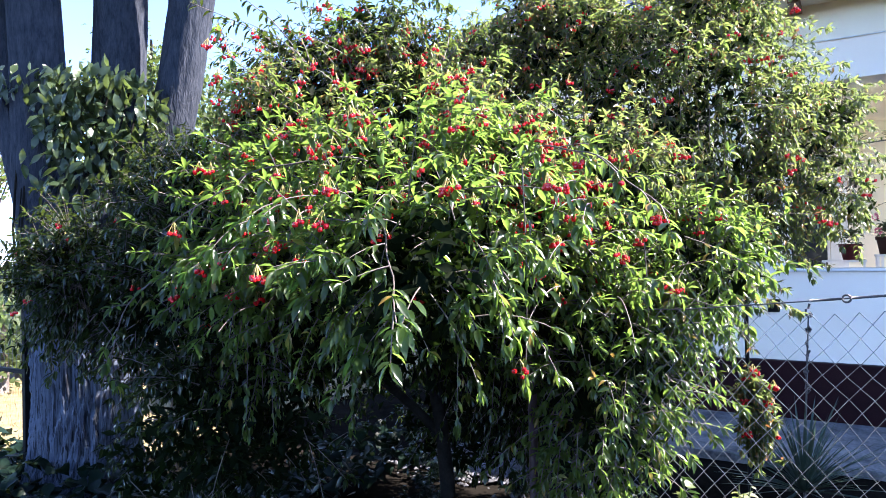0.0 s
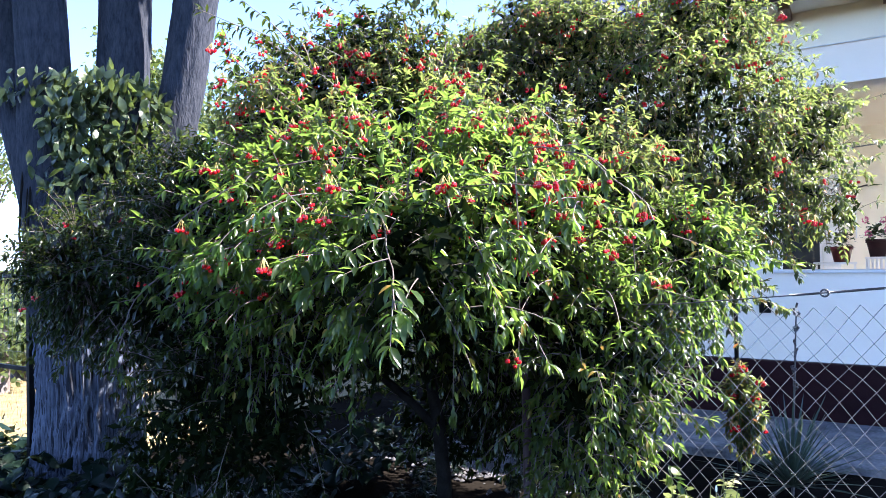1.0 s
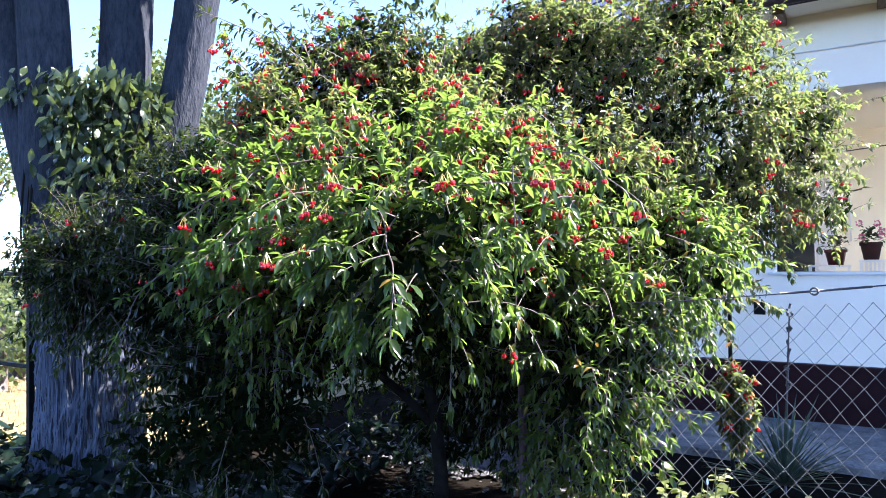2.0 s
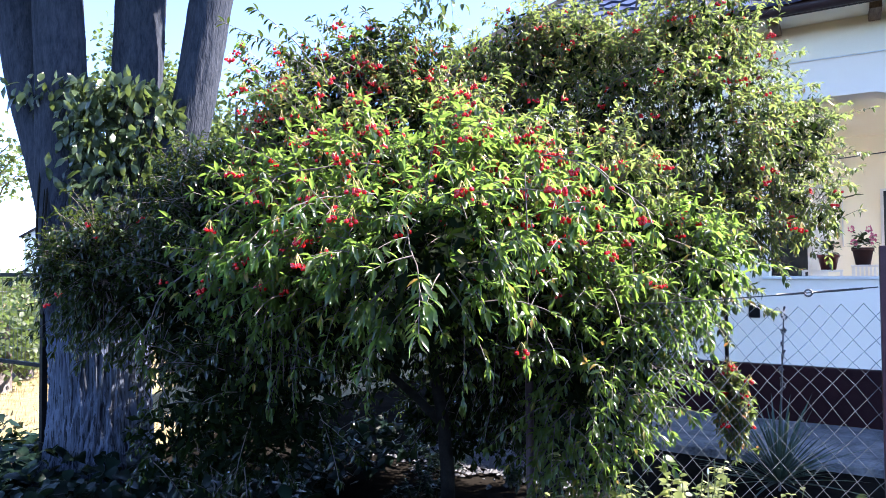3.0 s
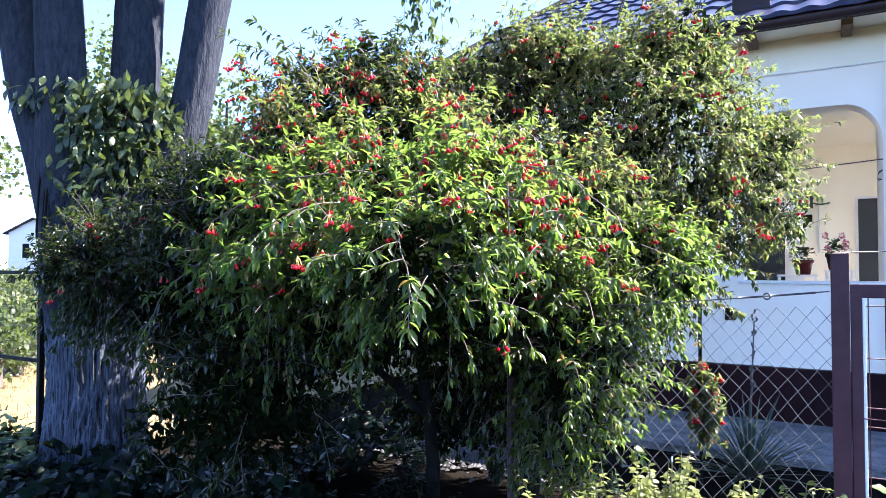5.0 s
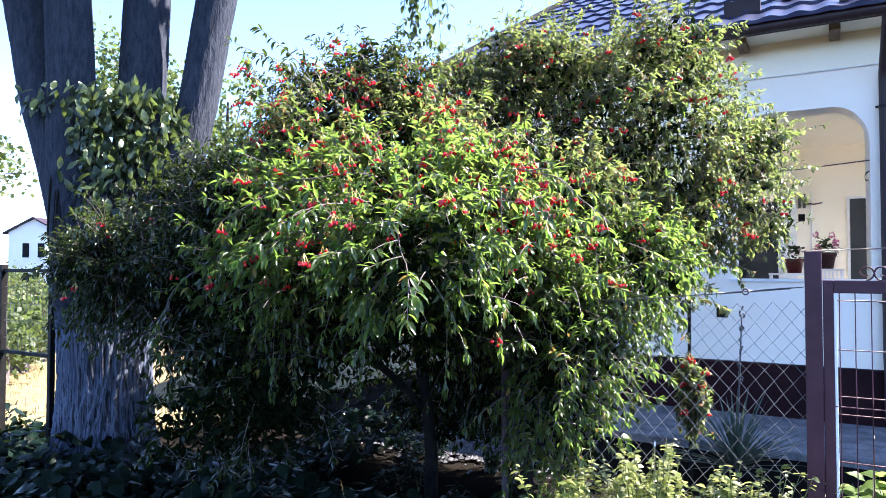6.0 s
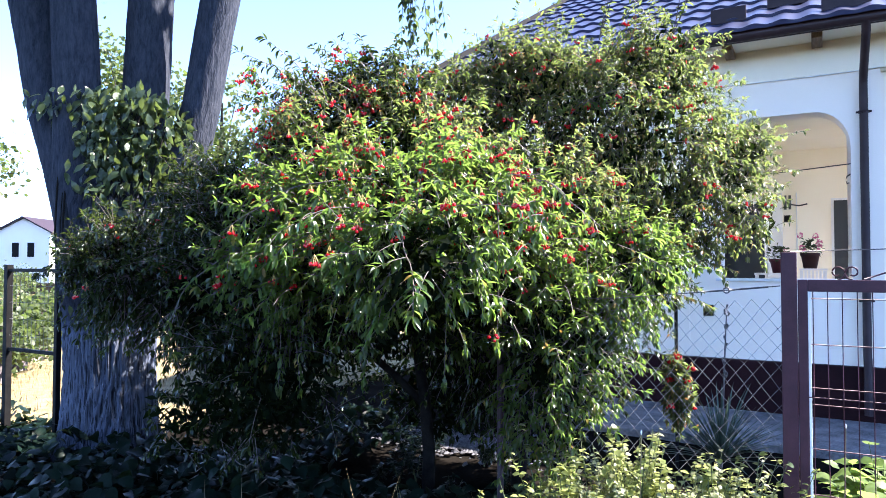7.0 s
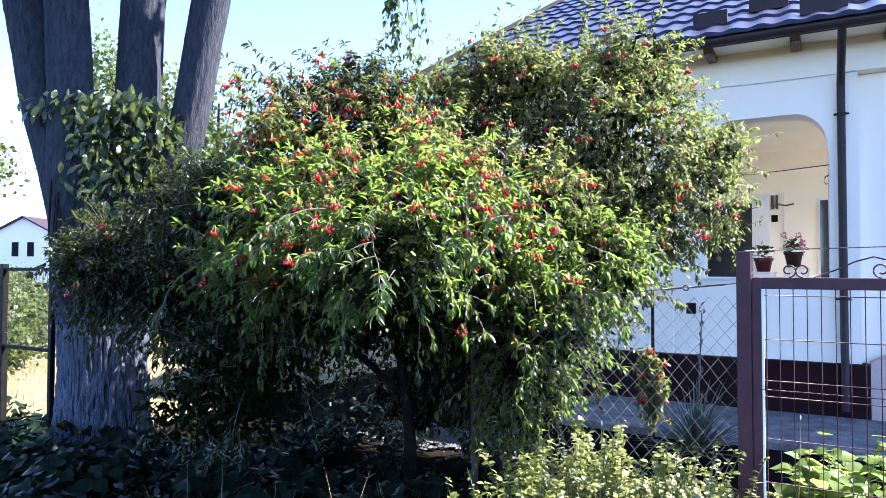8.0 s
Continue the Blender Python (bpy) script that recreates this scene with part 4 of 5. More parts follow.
def build_cherry():
    rng = np.random.default_rng(5)
    leaves, back, small, inner, twigs, fruit_at = Acc(), Acc(), Acc(), Acc(), Acc(), []
    for ci, (cx, cy, cz, rx, ry, rz, count, fruit) in enumerate(CROWN):
        c, r = np.array((cx, cy, cz)), np.array((rx, ry, rz))
        house = cy > 3.98
        # Inner leaves block light and carry the crown's shade in their colour.
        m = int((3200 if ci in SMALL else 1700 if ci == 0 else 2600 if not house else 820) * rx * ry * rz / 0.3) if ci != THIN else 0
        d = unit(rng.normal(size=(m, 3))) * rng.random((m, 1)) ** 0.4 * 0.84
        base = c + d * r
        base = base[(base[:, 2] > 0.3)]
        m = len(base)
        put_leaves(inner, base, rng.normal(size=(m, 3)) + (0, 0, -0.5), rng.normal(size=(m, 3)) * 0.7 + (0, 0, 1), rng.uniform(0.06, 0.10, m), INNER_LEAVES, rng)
        for _ in range(int(count * (1.0 if ci in SMALL else 1.75 if not house else 1.15))):
            d = unit(rng.normal(size=3) + (0, 0, 0.15))
            start = c + d * r * rng.uniform(0.45, 0.98) ** 0.6
            if start[2] < 0.3 or (ci != THIN and noise.noise(start * 3.1) < -0.16) or (ci not in SMALL and start[2] < 1.15 and start[0] < -1.8 and rng.random() < 0.85) or (ci < 2 and start[0] > -2.2 and start[2] < (1.42 if start[0] < -1.1 and start[1] < 2.7 else 1.15)):
                continue
            if ci < 2 and start[2] < 1.62 and start[1] < 2.5 and rng.random() < 0.3:
                continue
            out = unit(d * (1, 1, 0.6))
            way = unit(out * 0.8 + rng.normal(size=3) * 0.4 + (0, 0, 0.3 if d[2] > 0.1 else -0.2))
            line = shoot_line(start - way * 0.12, way, (0.12 + 0.30 * rng.random() ** 1.8) * (0.4 if ci == THIN else 1.0), rng.uniform(0.3, 1.2))
            twigs.add(*tube(line[::2], np.linspace(0.003, 0.0013, 5), 3, False))
            ripe = fruit * (1.0 if start[2] > 1.75 or ci not in (0, 1) else 0.25)
            ripe = rng.random() < ripe * (1.5 if not house else 0.9) and (d[1] < 0.3 or d[2] > 0.2) and d[2] > -0.3
            fan = 3 if ripe else 6
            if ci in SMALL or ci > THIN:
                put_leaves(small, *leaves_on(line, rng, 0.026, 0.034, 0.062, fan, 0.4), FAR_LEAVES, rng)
            elif house or ci in (8, 9, 10):
                put_leaves(back, *leaves_on(line, rng, 0.02, 0.029, 0.057, fan, 0.35), FAR_LEAVES, rng)
            else:
                put_leaves(leaves, *leaves_on(line, rng, 0.024, 0.036, 0.070 if start[2] > 1.5 else 0.055, fan, 0.32), FAR_LEAVES, rng)
            if ripe:
                for k in range(rng.integers(1, 3)):
                    fruit_at.append(line[rng.integers(4, 9)] + d * 0.05)
    # bare arching branches among the leaves, with tufts along them
    for pts in (
        [(-1.50, 2.60, 1.85), (-1.75, 2.15, 2.10), (-2.00, 1.85, 2.05), (-2.30, 1.62, 1.80)],
        [(-1.45, 2.50, 1.85), (-1.40, 2.00, 1.95), (-1.30, 1.70, 1.82), (-1.10, 1.48, 1.66), (-0.93, 1.28, 1.53)],
        [(-1.40, 2.70, 1.90), (-1.05, 2.35, 2.10), (-0.75, 2.20, 2.02), (-0.50, 2.15, 1.80)],
        [(-2.10, 2.70, 2.15), (-2.45, 2.35, 2.50), (-2.68, 2.30, 2.72), (-2.85, 2.35, 2.98)],
        [(-2.30, 3.00, 2.40), (-2.45, 2.90, 2.85), (-2.52, 2.98, 3.15)],
        [(-2.20, 2.40, 1.75), (-2.50, 1.95, 1.75), (-2.75, 1.75, 1.50), (-2.85, 1.70, 1.15)],
        [(-1.60, 4.20, 2.40), (-1.20, 4.05, 2.85), (-0.85, 4.10, 2.95), (-0.45, 4.25, 2.80)],
    ):
        line = smooth_path(pts, 26)
        line = line + np.array([[0.02 * noise.noise(q * 5 + 3), 0.02 * noise.noise(q * 5 + 9), 0.02 * noise.noise(q * 5)] for q in line])
        twigs.add(*tube(line, np.linspace(0.005, 0.0018, 26), 6, False))
        for k in range(6, 26, 2):
            way = unit(unit(line[min(k + 1, 25)] - line[k - 1]) + rng.normal(size=3) * 0.6)
            sub = shoot_line(line[k], way, rng.uniform(0.05, 0.16), rng.uniform(0.2, 1.0))
            twigs.add(*tube(sub, np.linspace(0.003, 0.0014, len(sub)), 3, False))
            put_leaves(leaves, *leaves_on(sub, rng, 0.03, 0.038, 0.072, 6, 0.35), FAR_LEAVES, rng)
            if k % 4 == 0 and line[k][2] > 1.75:
                fruit_at.append(line[k])
    # loose sprigs that stand out of the crown against the sky
    for base, top in (((-1.2, 4.6, 3.5), (-1.05, 4.5, 4.0)), ((-1.6, 4.6, 3.4), (-1.65, 4.5, 3.85)), ((-0.6, 4.5, 3.4), (-0.5, 4.4, 3.75)), ((-2.5, 2.7, 2.7), (-2.72, 2.5, 2.98)), ((-2.55, 2.75, 2.72), (-2.84, 2.4, 3.05)), ((-2.6, 2.9, 2.75), (-2.62, 2.85, 3.08)), ((-2.4, 3.2, 2.9), (-2.55, 3.2, 3.36)), ((-2.4, 3.2, 2.9), (-2.40, 3.25, 3.22)), ((-2.1, 3.4, 2.85), (-2.05, 3.45, 3.12)), ((-2.25, 4.4, 3.2), (-2.4, 4.4, 3.5)), ((-2.0, 4.4, 3.3), (-1.95, 4.4, 3.72))):
        for k in range(3):
            tip = np.array(top) + rng.normal(size=3) * (0.09, 0.09, 0.06)
            line = smooth_path([base, (np.array(base) + tip) / 2 + (0.03, 0, 0.04), tip], 10)
            twigs.add(*tube(line, np.linspace(0.005, 0.0014, 10), 4, False))
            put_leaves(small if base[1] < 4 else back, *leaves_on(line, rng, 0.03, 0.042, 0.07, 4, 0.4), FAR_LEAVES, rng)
    # long hanging whips
    for top, low in (((-0.96, 2.05, 1.98), 1.24), ((-0.75, 2.75, 1.75), 1.2), ((-1.35, 2.25, 1.75), 1.02), ((-1.75, 2.1, 1.6), 1.0), ((-2.25, 2.0, 1.6), 0.95)):
        line = smooth_path([top, (top[0] + 0.02, top[1] - 0.02, (top[2] + low) / 2), (top[0] + 0.01, top[1] - 0.03, low)], 12)
        twigs.add(*tube(line, np.linspace(0.003, 0.0014, 12), 4, False))
        b, w, u, z = leaves_on(line, rng, 0.03, 0.036, 0.066)
        f = b[:, 2] < low + 0.22
        put_leaves(leaves, b[f], w[f] + (0, 0, -0.6), u[f], z[f], CHERRY_LEAVES, rng)
    fruit_at.append(np.array((-0.96, 2.0, 1.34)))
    part("leaves", leaves.mesh("leaves", [LEAF]), cherry, "dense pointed green leaves", "stuff")
    part("leaves", back.mesh("leaves", [LEAF_BACK]), cherry, "green leaves with browning edges", "stuff")
    part("leaves", small.mesh("leaves", [LEAF_SHADED]), cherry, "small cherry leaves darkened as in shade", "stuff")
    part("leaves", inner.mesh("leaves", [LEAF_INNER_SHADE]), cherry, "dense inner leaves darkened as in shade", "stuff")
    part("twig", twigs.mesh("twig", [TWIG]), cherry, "", "stuff")
    # limbs from two stems
    limbs = [
        ([(-1.42, 3.37, -0.03), (-1.40, 3.35, 0.5), (-1.35, 3.2, 1.0), (-1.3, 2.9, 1.5), (-1.2, 2.4, 1.7), (-1.1, 1.9, 1.6)], 0.055),
        ([(-2.08, 3.35, -0.03), (-2.1, 3.35, 0.6), (-2.2, 3.3, 1.3), (-2.3, 3.35, 2.0), (-2.35, 3.4, 2.8)], 0.05),
        ([(-1.40, 3.35, 0.6), (-1.2, 3.8, 1.2), (-1.0, 4.6, 2.0), (-0.95, 5.0, 2.8), (-0.9, 5.1, 3.5)], 0.04),
        ([(-2.1, 3.35, 0.6), (-2.6, 3.0, 1.2), (-3.2, 2.6, 1.7), (-3.7, 2.4, 1.8)], 0.03),
    ]
    side_limbs = [
        ([(-1.35, 3.2, 1.0), (-1.2, 3.05, 1.35), (-1.05, 2.92, 1.5)], 0.018),
        ([(-1.3, 2.9, 1.6), (-1.7, 2.6, 1.75), (-2.1, 2.2, 1.8), (-2.4, 2.0, 1.6)], 0.025),
        ([(-1.0, 4.6, 2.0), (-0.5, 5.2, 2.5), (0.0, 5.6, 2.6)], 0.022),
        ([(-1.3, 2.9, 1.6), (-1.45, 2.3, 1.7), (-1.5, 1.95, 1.7), (-1.6, 1.75, 1.6)], 0.016),
    ]
    for pts, r in limbs + side_limbs:
        p = smooth_path(pts, 24)
        p = p + np.array([[0.03 * noise.noise((q[0] * 3, q[2] * 3, r * 99)), 0.03 * noise.noise((q[1] * 3, q[2] * 3, r * 55)), 0] for q in p])
        acc = Acc()
        acc.add(*tube(p, np.linspace(r, r * 0.3, 24), 10))
        part("limb", acc.mesh("limb", [VINE_STEM]), cherry)
    # the sprays that reach out over the fence, leaf by leaf
    forms = []
    for k, (fv, ft) in enumerate(CHERRY_LEAVES):
        acc = Acc()
        acc.add(fv, ft)
        forms.append(acc.mesh("leaf", [LEAF_ONE]))
    tw = Acc()
    total = 0
    for k in range(34):
        a = rng.uniform(-0.9, 0.9)
        x = rng.uniform(-2.3, -0.7)
        z = rng.uniform(1.5, 1.95)
        start = np.array((x, 2.72 - 1.0 * math.sqrt(max(0.1, 1 - ((x + 1.85) / 1.3) ** 2 - ((z - 1.7) / 0.8) ** 2)) + 0.02, z))
        way = unit(np.array((0.15 + 0.5 * math.sin(a), -1.0, 0.1)))
        line = shoot_line(start, way, rng.uniform(0.16, 0.32), rng.uniform(0.6, 1.4))
        if k == 0:
            line = shoot_line((-1.0, 1.48, 1.60), unit(np.array((0.3, -0.8, -0.15))), 0.22, 0.5)
        tw.add(*tube(line, np.linspace(0.0026, 0.0014, len(line)), 5, False))
        for b, w, u, s in zip(*leaves_on(line, rng, 0.04, 0.05, 0.082, 9 if k == 0 else 6, 0.35)):
            if total >= 290:
                break
            if b[2] < 1.38:
                continue
            ob = new("leaf", forms[rng.integers(0, len(forms))])
            ob.parent = cherry
            ob.matrix_parent_inverse = Matrix.Translation(-cherry.location)
            ob.matrix_basis = matrix_of(b, w, u, s)
            total += 1
    part("twig", tw.mesh("twig", [TWIG]), cherry, "", "stuff")
    # fruit in hanging bunches; the ones nearest the street berry by berry
    sv, st = [], []
    for i in range(5):
        ph = math.pi * i / 4
        for j in range(7):
            th = 2 * math.pi * j / 7
            sv.append((math.sin(ph) * math.cos(th), math.sin(ph) * math.sin(th), (0.8 if i == 0 else 1.0) * math.cos(ph) - 0.7))
    for i in range(4):
        for j in range(7):
            q = (i * 7 + j, i * 7 + (j + 1) % 7, (i + 1) * 7 + (j + 1) % 7, (i + 1) * 7 + j)
            st += ([(q[0], q[2], q[1])] if i < 3 else []) + ([(q[0], q[3], q[2])] if i else [])
    sv = np.array(sv)
    one = Acc()
    one.add(sv, st)
    berry = one.mesh("cherry", [CHERRY])
    fruit_at.sort(key=lambda p: p[1] - 0.4 * p[2])
    rest, singles = Acc(), 0
    for p in fruit_at:
        stalks, tips = Acc(), []
        for _ in range(rng.integers(3, 9)):
            a, lean = rng.uniform(0, 6.28), rng.uniform(0.1, 0.8)
            tip = unit(np.array((math.cos(a) * lean, math.sin(a) * lean, -1.0))) * rng.uniform(0.03, 0.055)
            tips.append(p + tip)
            (stalks if singles < 290 else rest).add(*tube([p, p + tip * 0.5 + (0, 0, 0.003), p + tip], 0.0011, 3, False), 0 if singles < 290 else 1)
        if singles < 290:
            bunch = part("fruit_spur", stalks.mesh("fruit_stalk", [STALK]), cherry)
            for q in tips:
                ob = new("cherry", berry)
                ob.parent = bunch
                ob.matrix_basis = Matrix.Translation(q) @ Matrix.Scale(rng.uniform(0.008, 0.0102), 4)
                singles += 1
        else:
            for q in tips:
                rest.add(sv * rng.uniform(0.008, 0.0102) + q, st, 0)
    part("fruit", rest.mesh("fruit", [CHERRY, STALK]), cherry, "bright red cherries in bunches", "stuff")


build_cherry()


# ---- low growth ----
def build_creeper():
    rng = np.random.default_rng(31)
    ob = thing("ground_creeper", None, "heart-leaved creeper covering the ground round the trunk, darkened as in shade", "ground cover", kind="stuff", at=(-3.8, 1.8, 0))
    acc = Acc()
    n = 8500
    x, y = rng.uniform(-6.6, -0.9, n), rng.uniform(0.3, 4.4, n)
    keep = (np.hypot(x - TX, y - TY) > 0.43) & ((y < 3.1 + 0.2 * np.sin(x * 3)) | ((x > -3.6) & (x < -3.0))) & (rng.random(n) < np.clip((-x - 0.8) / 1.5, 0.3, 1))
    x, y = x[keep], y[keep]
    n = len(x)
    h = np.array([0.26 + 0.22 * noise.noise((a * 1.1, b * 1.1, 4)) for a, b in zip(x, y)])
    z = np.maximum(0.02, h * rng.uniform(0.2, 1.15, n))
    a = rng.uniform(0, 6.28, n)
    way = np.stack([np.cos(a), np.sin(a), -0.35 + 0.3 * rng.normal(size=n)], 1)
    up = np.stack([rng.normal(size=n) * 0.35, rng.normal(size=n) * 0.35 - 0.25, np.ones(n)], 1)
    put_leaves(acc, np.stack([x, y, z], 1), way, up, rng.uniform(0.07, 0.13, n), HEART_LEAVES, rng, 0.9)
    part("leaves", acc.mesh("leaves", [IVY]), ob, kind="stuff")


build_creeper()


def weed(at, height, seed, forms, mat, leaf, name="weed_plant", label="tall sunlit green weed by the fence", spread=0.35, per=26, stems=4, width=1.0):
    rng = np.random.default_rng(seed)
    ob = thing(name, None, label, "weed", group="weeds along the fence", at=at)
    st, lv = Acc(), Acc()
    for k in range(stems):
        a = rng.uniform(0, 6.28)
        lean = rng.uniform(0.05, spread)
        hh = height * rng.uniform(0.65, 1.05)
        top = np.array(at) + (math.cos(a) * lean * hh, math.sin(a) * lean * hh, hh)
        pts = smooth_path([at, (np.array(at) + top) / 2 + (0, 0, 0.05 * hh), top], 8)
        st.add(*tube(pts, np.linspace(0.005, 0.0015, 8), 4, False))
        f = rng.uniform(0.25, 1.0, per)
        base = np.stack([np.interp(f, np.linspace(0, 1, 8), pts[:, i]) for i in range(3)], 1)
        a = rng.uniform(0, 6.28, per)
        way = np.stack([np.cos(a), np.sin(a), rng.uniform(-0.3, 0.6, per)], 1)
        put_leaves(lv, base, way, np.array((0, 0, 1.0)) + rng.normal(size=(per, 3)) * 0.3, rng.uniform(0.6, 1.1, per) * leaf, forms, rng, width)
    part("stem", st.mesh("stem", [GREENSTEM]), ob, kind="stuff")
    part("leaves", lv.mesh("leaves", [mat]), ob, kind="stuff")


wr = np.random.default_rng(41)
for k in range(124):
    x = wr.uniform(-0.95, 0.22) if k < 66 else wr.uniform(0.3, 0.9) if k < 84 else wr.uniform(-0.55, 0.2)
    y = wr.uniform(1.85, 2.64) if k < 84 else wr.uniform(2.3, 2.68)
    tall = wr.uniform(0.3, 0.5) if x > 0.25 else wr.uniform(0.36, 0.86) if k < 84 else wr.uniform(0.5, 0.82)
    kind = k % 5 if k % 2 else (k // 2) % 5
    if kind < 3:
        weed((x, y, -0.03), tall, 100 + k, FAR_LEAVES, WEED, wr.uniform(0.034, 0.047), per=46, stems=5, width=2.1, spread=0.55)
    elif kind == 3 and k % 2:
        weed((x, y, -0.03), tall, 100 + k, HEART_LEAVES, WEED, 0.05, per=26, stems=4, width=0.9, spread=0.5)
    else:
        weed((x, y, -0.03), tall * 1.05, 100 + k, FAR_LEAVES, PALEWEED, 0.032, "weed_plant", "pale flowering weed with small whitish leaves", 0.35, 50, 4, 2.2)
for k in range(16):
    weed((wr.uniform(0.5, 1.1), wr.uniform(3.0, 3.8), -0.03), wr.uniform(0.5, 0.74), 300 + k, HEART_LEAVES, GRAPE, 0.115, "broad_leaved_plant", "pale broad-leaved plant behind the gate", 0.5, 15, 4)
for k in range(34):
    weed((wr.uniform(-3.2, 0.2), wr.uniform(2.9, 4.6), -0.03), wr.uniform(0.15, 0.3), 400 + k, SLIM_LEAVES, IVY, 0.07, "weed_plant", "low weed in the shaded bed, coloured darker for the shade", 0.6, 20, 4)
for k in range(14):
    weed((wr.uniform(-2.2, -0.6), wr.uniform(1.3, 2.3), -0.03), wr.uniform(0.25, 0.5), 500 + k, SLIM_LEAVES, IVY, 0.07, "weed_plant", "weed under the cherry, coloured darker for the shade", 0.5, 20, 4)


def build_yucca():
    rng = np.random.default_rng(51)
    at = np.array((-0.36, 5.15, -0.02))
    ob = thing("yucca", None, "spiky grey-green yucca with one dry flower stalk", "yucca", at=tuple(at))
    for k in range(110):
        a, el = rng.uniform(0, 6.28), rng.uniform(0.15, 1.45)
        d = np.array((math.cos(a) * math.cos(el), math.sin(a) * math.cos(el), math.sin(el)))
        fv, ft = leaf_form([0.012, 0.015, 0.016, 0.014, 0.009, 0.0], 0.5, rng.uniform(0.02, 0.2))
        acc = Acc()
        put_leaves(acc, [at + (0, 0, 0.06)], [d], [(0.01, 0.02, 1)], [rng.uniform(0.45, 0.72)], [(fv, ft)], rng)
        part("blade", acc.mesh("blade", [YUCCA]), ob)
    stalk = Acc()
    p = smooth_path([at, at + (0.02, 0, 0.6), at + (0.05, 0, 1.25)], 14)
    stalk.add(*tube(p, np.linspace(0.011, 0.005, 14), 6))
    for k in range(34):
        c = p[rng.integers(8, 14)] + rng.normal(size=3) * (0.008, 0.008, 0.02)
        stalk.add(*tube([c, c + rng.normal(size=3) * 0.008 + (0, 0, 0.02)], 0.008, 5))
    part("flower_stalk", stalk.mesh("flower_stalk", [DARKWIRE]), ob, "dry dark flower stalk")


build_yucca()


def blades(name, label, category, x0, x1, y0, y1, n, h0, h1, mat, seed, w=0.004, keep=None):
    rng = np.random.default_rng(seed)
    acc = Acc()
    x, y = rng.uniform(x0, x1, n), rng.uniform(y0, y1, n)
    base = np.stack([x, y, np.full(n, -0.05)], 1)
    way = np.stack([rng.normal(size=n) * 0.25, rng.normal(size=n) * 0.25, np.ones(n)], 1)
    form = leaf_form([w, w * 0.9, w * 0.6, 0.0], 0.3, 0.25)
    put_leaves(acc, base, way, rng.normal(size=(n, 3)), rng.uniform(h0, h1, n), [form], rng)
    thing(name, acc.mesh(name, [mat]), label, category, kind="stuff")


blades("dry_grass", "sun-bleached dry grass behind the fence", "grass", -11, -5.3, 2.7, 7.5, 10000, 0.06, 0.2, DRY, 61, 0.02)
blades("dry_grass", "pale dry grass stalks on the verge", "grass", -2.2, -0.3, 1.2, 1.9, 60, 0.35, 0.75, DRY, 62, 0.006)
blades("green_grass", "dull green grass tufts on the verge", "grass", -1.8, 1.0, 1.2, 2.6, 900, 0.15, 0.4, WEED, 63, 0.012)


def build_gravel():
    rng = np.random.default_rng(71)
    acc = Acc()
    ico = [(0, 0, 1), (1, 0, 0), (0, 1, 0), (-1, 0, 0), (0, -1, 0), (0, 0, -1)]
    tri = [(0, 1, 2), (0, 2, 3), (0, 3, 4), (0, 4, 1), (5, 2, 1), (5, 3, 2), (5, 4, 3), (5, 1, 4)]
    for k in range(2200):
        a, r = rng.uniform(0, 6.28), abs(rng.normal()) * 0.75
        c = np.array((-2.45 + 0.6 * r * math.cos(a), 4.75 + 0.32 * r * math.sin(a), 0.0))
        s = rng.uniform(0.012, 0.035)
        acc.add(np.array(ico) * s * rng.uniform(0.6, 1.2, (6, 3)) * (1, 1, 0.6) + c, tri)
    thing("gravel", acc.mesh("gravel", [GRAVEL], False), "patch of pale crushed stone under the cherry", "gravel", kind="stuff")


build_gravel()


# ---- distance ----
def far_tree(at, height, radius, seed, leaf=0.22, n=2600, tall=0.36):
    rng = np.random.default_rng(seed)
    ob = thing("tree", None, "distant sunlit leafy tree", "tree", group="trees in the distance", at=at)
    st, lv = Acc(), Acc()
    at = np.array(at, float)
    st.add(*tube([at, at + (0.1, 0, height * 0.4), at + (0, 0.1, height * 0.9)], (0.16, 0.12, 0.03), 7))
    hubs = []
    for k in range(26):
        d = unit(rng.normal(size=3))
        c = at + (0, 0, height * 0.62) + d * (radius, radius, height * tall) * rng.uniform(0.4, 1.0)
        hubs.append(c)
        st.add(*tube(smooth_path([at + (0, 0, height * rng.uniform(0.25, 0.6)), (at + c) / 2 + (0, 0, height * 0.33), c], 6), np.linspace(0.04, 0.01, 6), 5))
    hubs = np.array(hubs)
    c = hubs[rng.integers(0, 26, n)] + rng.normal(size=(n, 3)) * radius * 0.2
    put_leaves(lv, c, rng.normal(size=(n, 3)) + (0, 0, -0.4), rng.normal(size=(n, 3)) * 0.7 + (0, 0, 1), rng.uniform(0.6, 1.1, n) * leaf, ROUND_LEAVES, rng, 0.8)
    part("trunk", st.mesh("trunk", [TWIG]), ob)
    part("crown", lv.mesh("crown", [FARLEAF]), ob, kind="stuff")


far_tree((-15.5, 10.6, 0), 8.3, 1.7, 81, 0.16, 5200)
far_tree((-13.8, 12.0, 0), 6.8, 1.6, 82, 0.16, 4200)
far_tree((-20.5, 9.0, 0), 7.6, 1.5, 83, 0.17, 700, 0.13)
for k in range(6):
    far_tree((-9.6 - 0.9 * k, 4.3 + 0.75 * k, 0), 1.0 + 0.12 * (k % 3), 0.75, 120 + k, 0.1, 1500)
for k in range(2, 7):
    far_tree((-62 + 3 * k, 26 + 4.5 * k, 0), 4.2 + (k * 37 % 10) * 0.22, 2.4, 90 + k, 0.4, 1500)
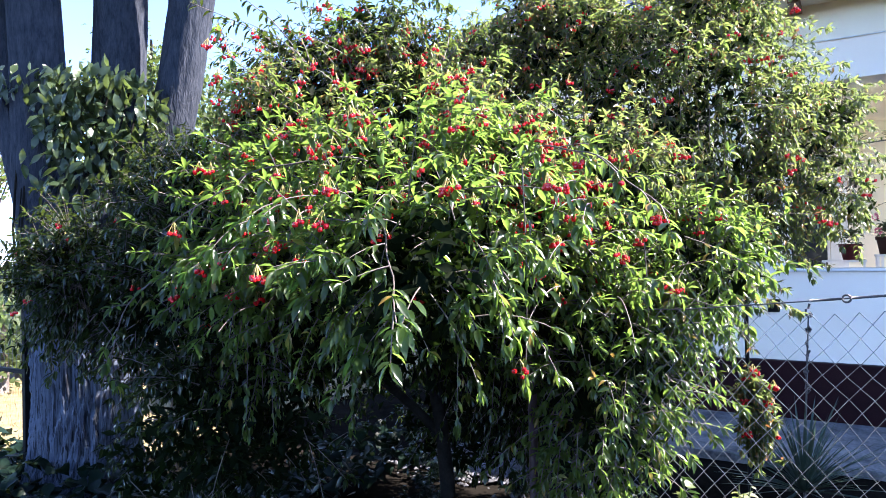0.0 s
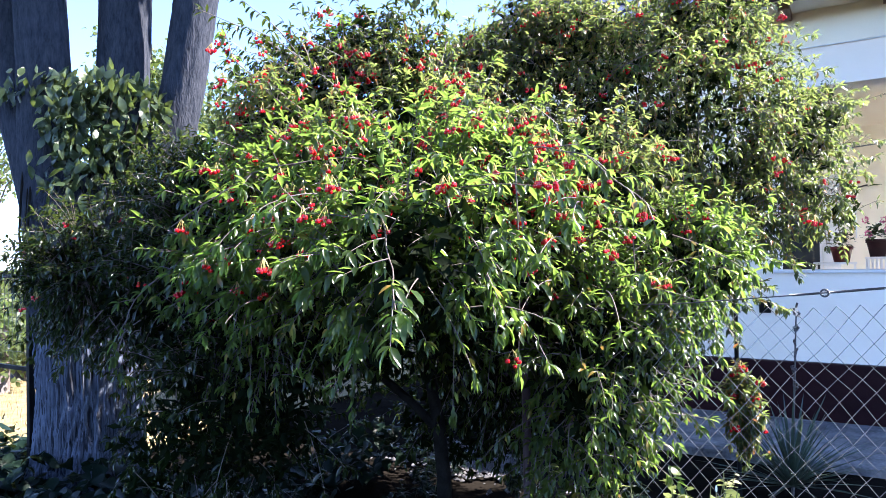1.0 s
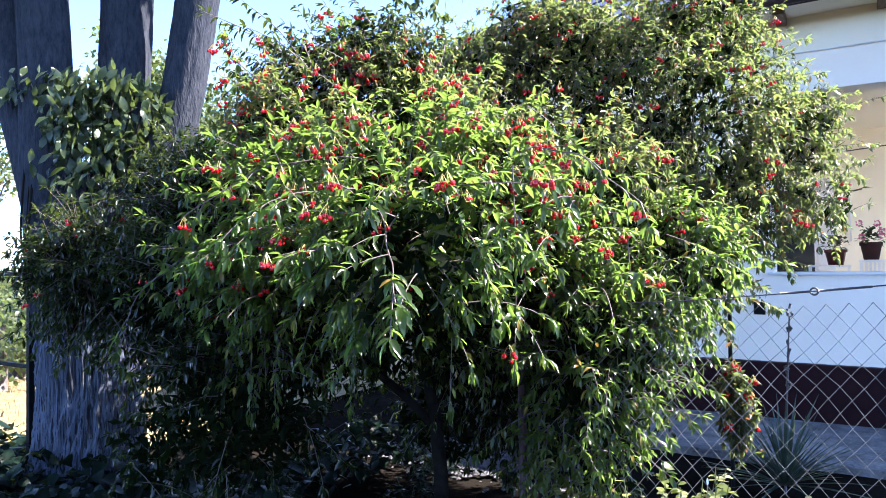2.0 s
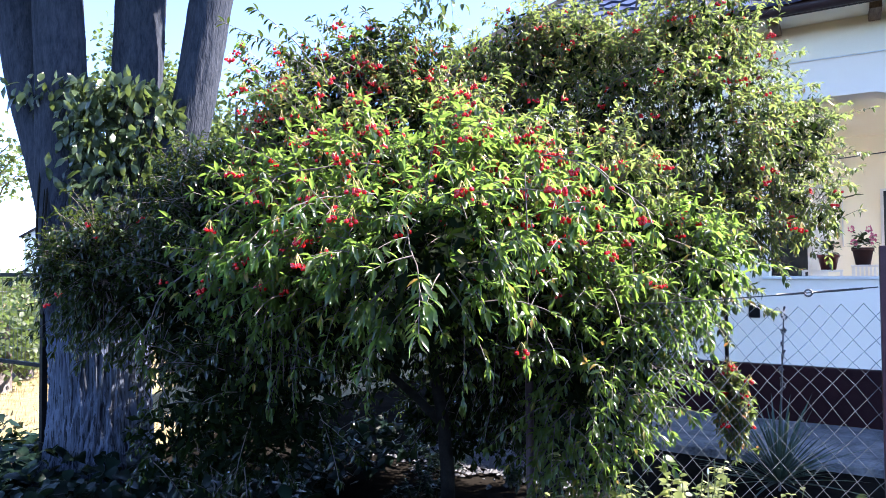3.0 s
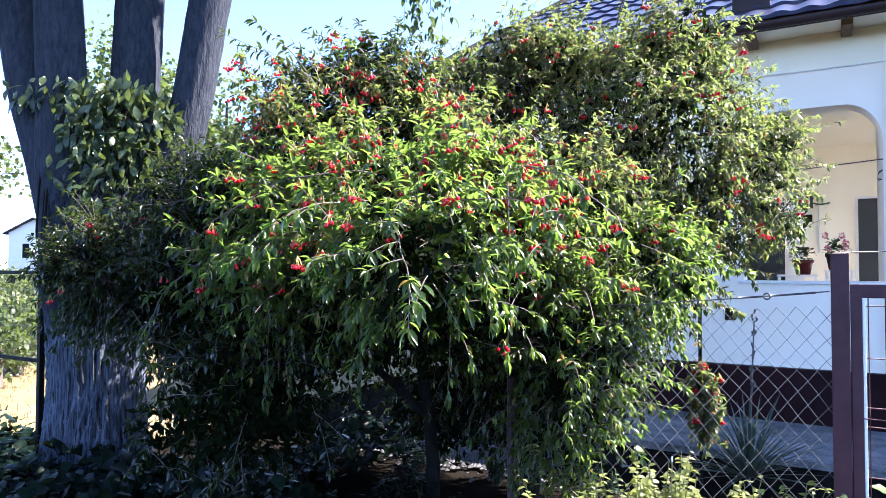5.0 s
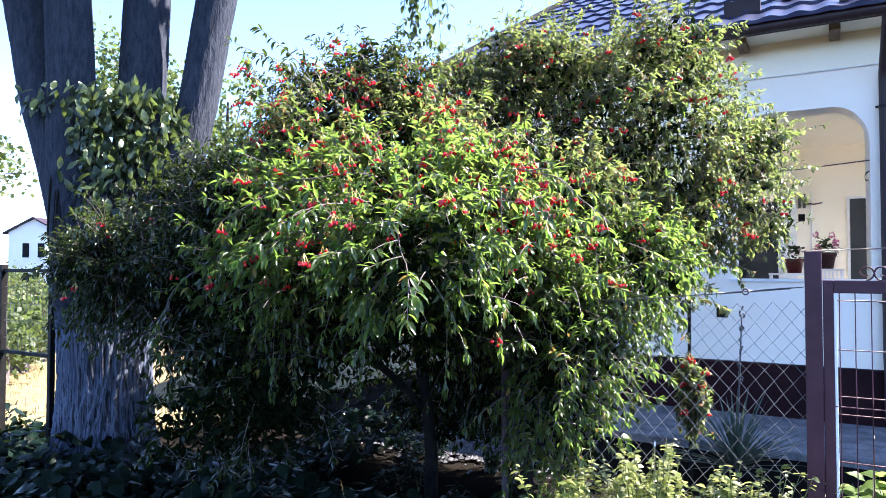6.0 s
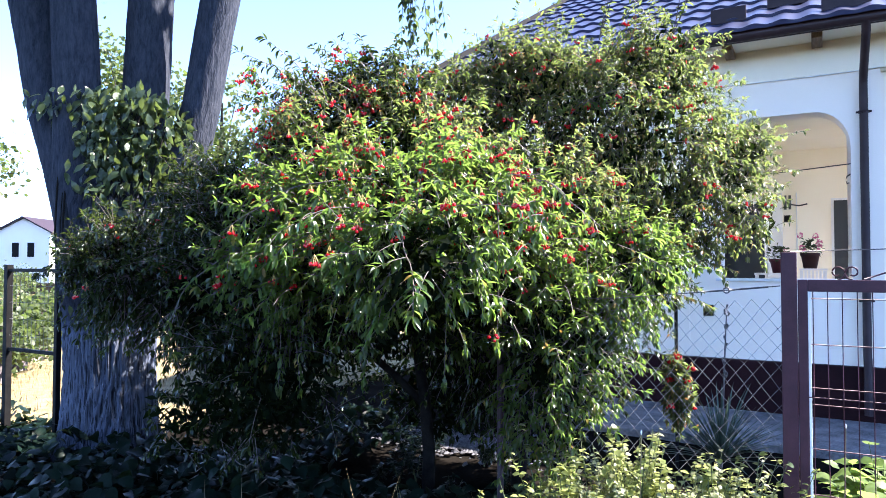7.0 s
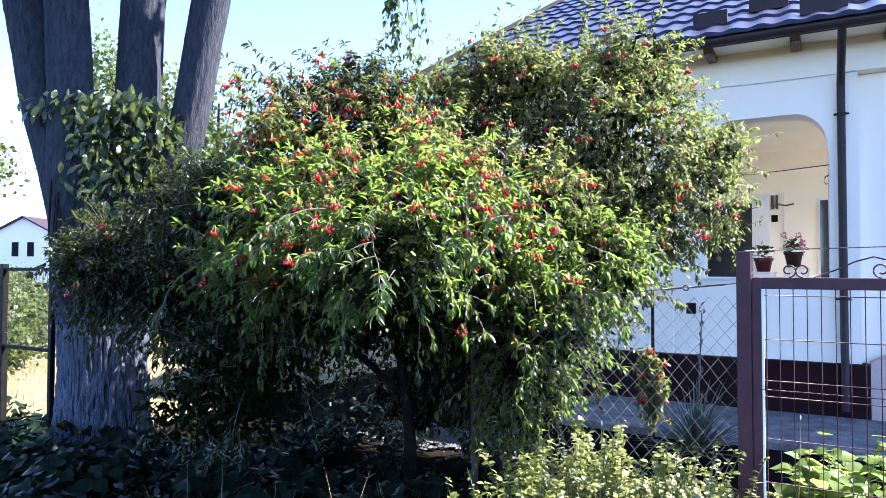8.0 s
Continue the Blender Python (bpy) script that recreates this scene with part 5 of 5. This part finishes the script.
for k in range(6):
    far_tree((-26 - 3.0 * k, 10.4 + 2.2 * k, 0), 1.5, 1.2, 110 + k, 0.16, 1200)


def far_house():
    h = thing("house", None, "distant white gabled house with two dark windows", "house", at=(-72, 38.6, 0))
    c, r = np.array((-71.9, 38.7, 0)), np.array((0.87, 0.5, 0))
    b = np.array((-0.5, 0.87, 0))
    acc = Acc()
    pts = []
    for d in (0, 9.0):
        for s, z in ((-2.7, -0.1), (2.7, -0.1), (2.7, 5.4), (0, 6.75), (-2.7, 5.4)):
            pts.append(c + r * s + b * d + (0, 0, z))
    acc.add(pts, [(0, 1, 2), (0, 2, 4), (4, 2, 3), (5, 7, 6), (5, 9, 7), (9, 8, 7), (0, 5, 6), (0, 6, 1), (1, 6, 7), (1, 7, 2), (0, 4, 9), (0, 9, 5), (2, 7, 8), (2, 8, 3), (4, 3, 8), (4, 8, 9)])
    part("wall", acc.mesh("wall", [PLASTER], False), h)
    acc = Acc()
    for s in (-1, 1):
        q = [c + r * (3.1 * s) + b * -0.4 + (0, 0, 5.3), c + b * -0.4 + (0, 0, 6.95), c + b * 9.4 + (0, 0, 6.95), c + r * (3.1 * s) + b * 9.4 + (0, 0, 5.3)]
        q2 = [p - np.array((0, 0, 0.16)) for p in q]
        acc.add(q + q2, [(0, 1, 2), (0, 2, 3), (4, 6, 5), (4, 7, 6), (0, 4, 5), (0, 5, 1), (3, 2, 6), (3, 6, 7), (0, 3, 7), (0, 7, 4)])
    part("roof", acc.mesh("roof", [BROWN], False), h)
    for s in (-0.85, 0.75):
        acc = Acc()
        p = c + r * s - b * 0.03 + (0, 0, 3.45)
        q = [p + r * a + b * d + (0, 0, z) for d in (0, 0.1) for a, z in ((-0.35, -0.75), (0.35, -0.75), (0.35, 0.75), (-0.35, 0.75))]
        acc.add(q, [(0, 1, 2), (0, 2, 3), (4, 6, 5), (4, 7, 6), (3, 2, 6), (3, 6, 7), (0, 5, 1), (0, 4, 5), (0, 3, 7), (0, 7, 4), (1, 5, 6), (1, 6, 2)])
        part("window", acc.mesh("window", [BLACK], False), h)


far_house()


def dry_stalk(at, height, seed):
    rng = np.random.default_rng(seed)
    ob = thing("dry_stalk", None, "thin pale stalk with a white seed head", "weed", at=at)
    top = np.array(at) + (0.06, 0.0, height)
    part("stem", tube_mesh("stem", smooth_path([at, (np.array(at) + top) / 2 + (0.02, 0, 0), top], 8), 0.0022, DRY, 5), ob)
    part("seed_head", lathe_mesh("seed_head", [(0.0, -0.014), (0.003, -0.008), (0.004, 0.0), (0.0025, 0.009), (0.0, 0.014)], WHITE, tuple(top), 8), ob)


dry_stalk((0.40, 3.1, -0.03), 0.86, 7)
dry_stalk((-0.42, 2.3, -0.03), 0.9, 8)
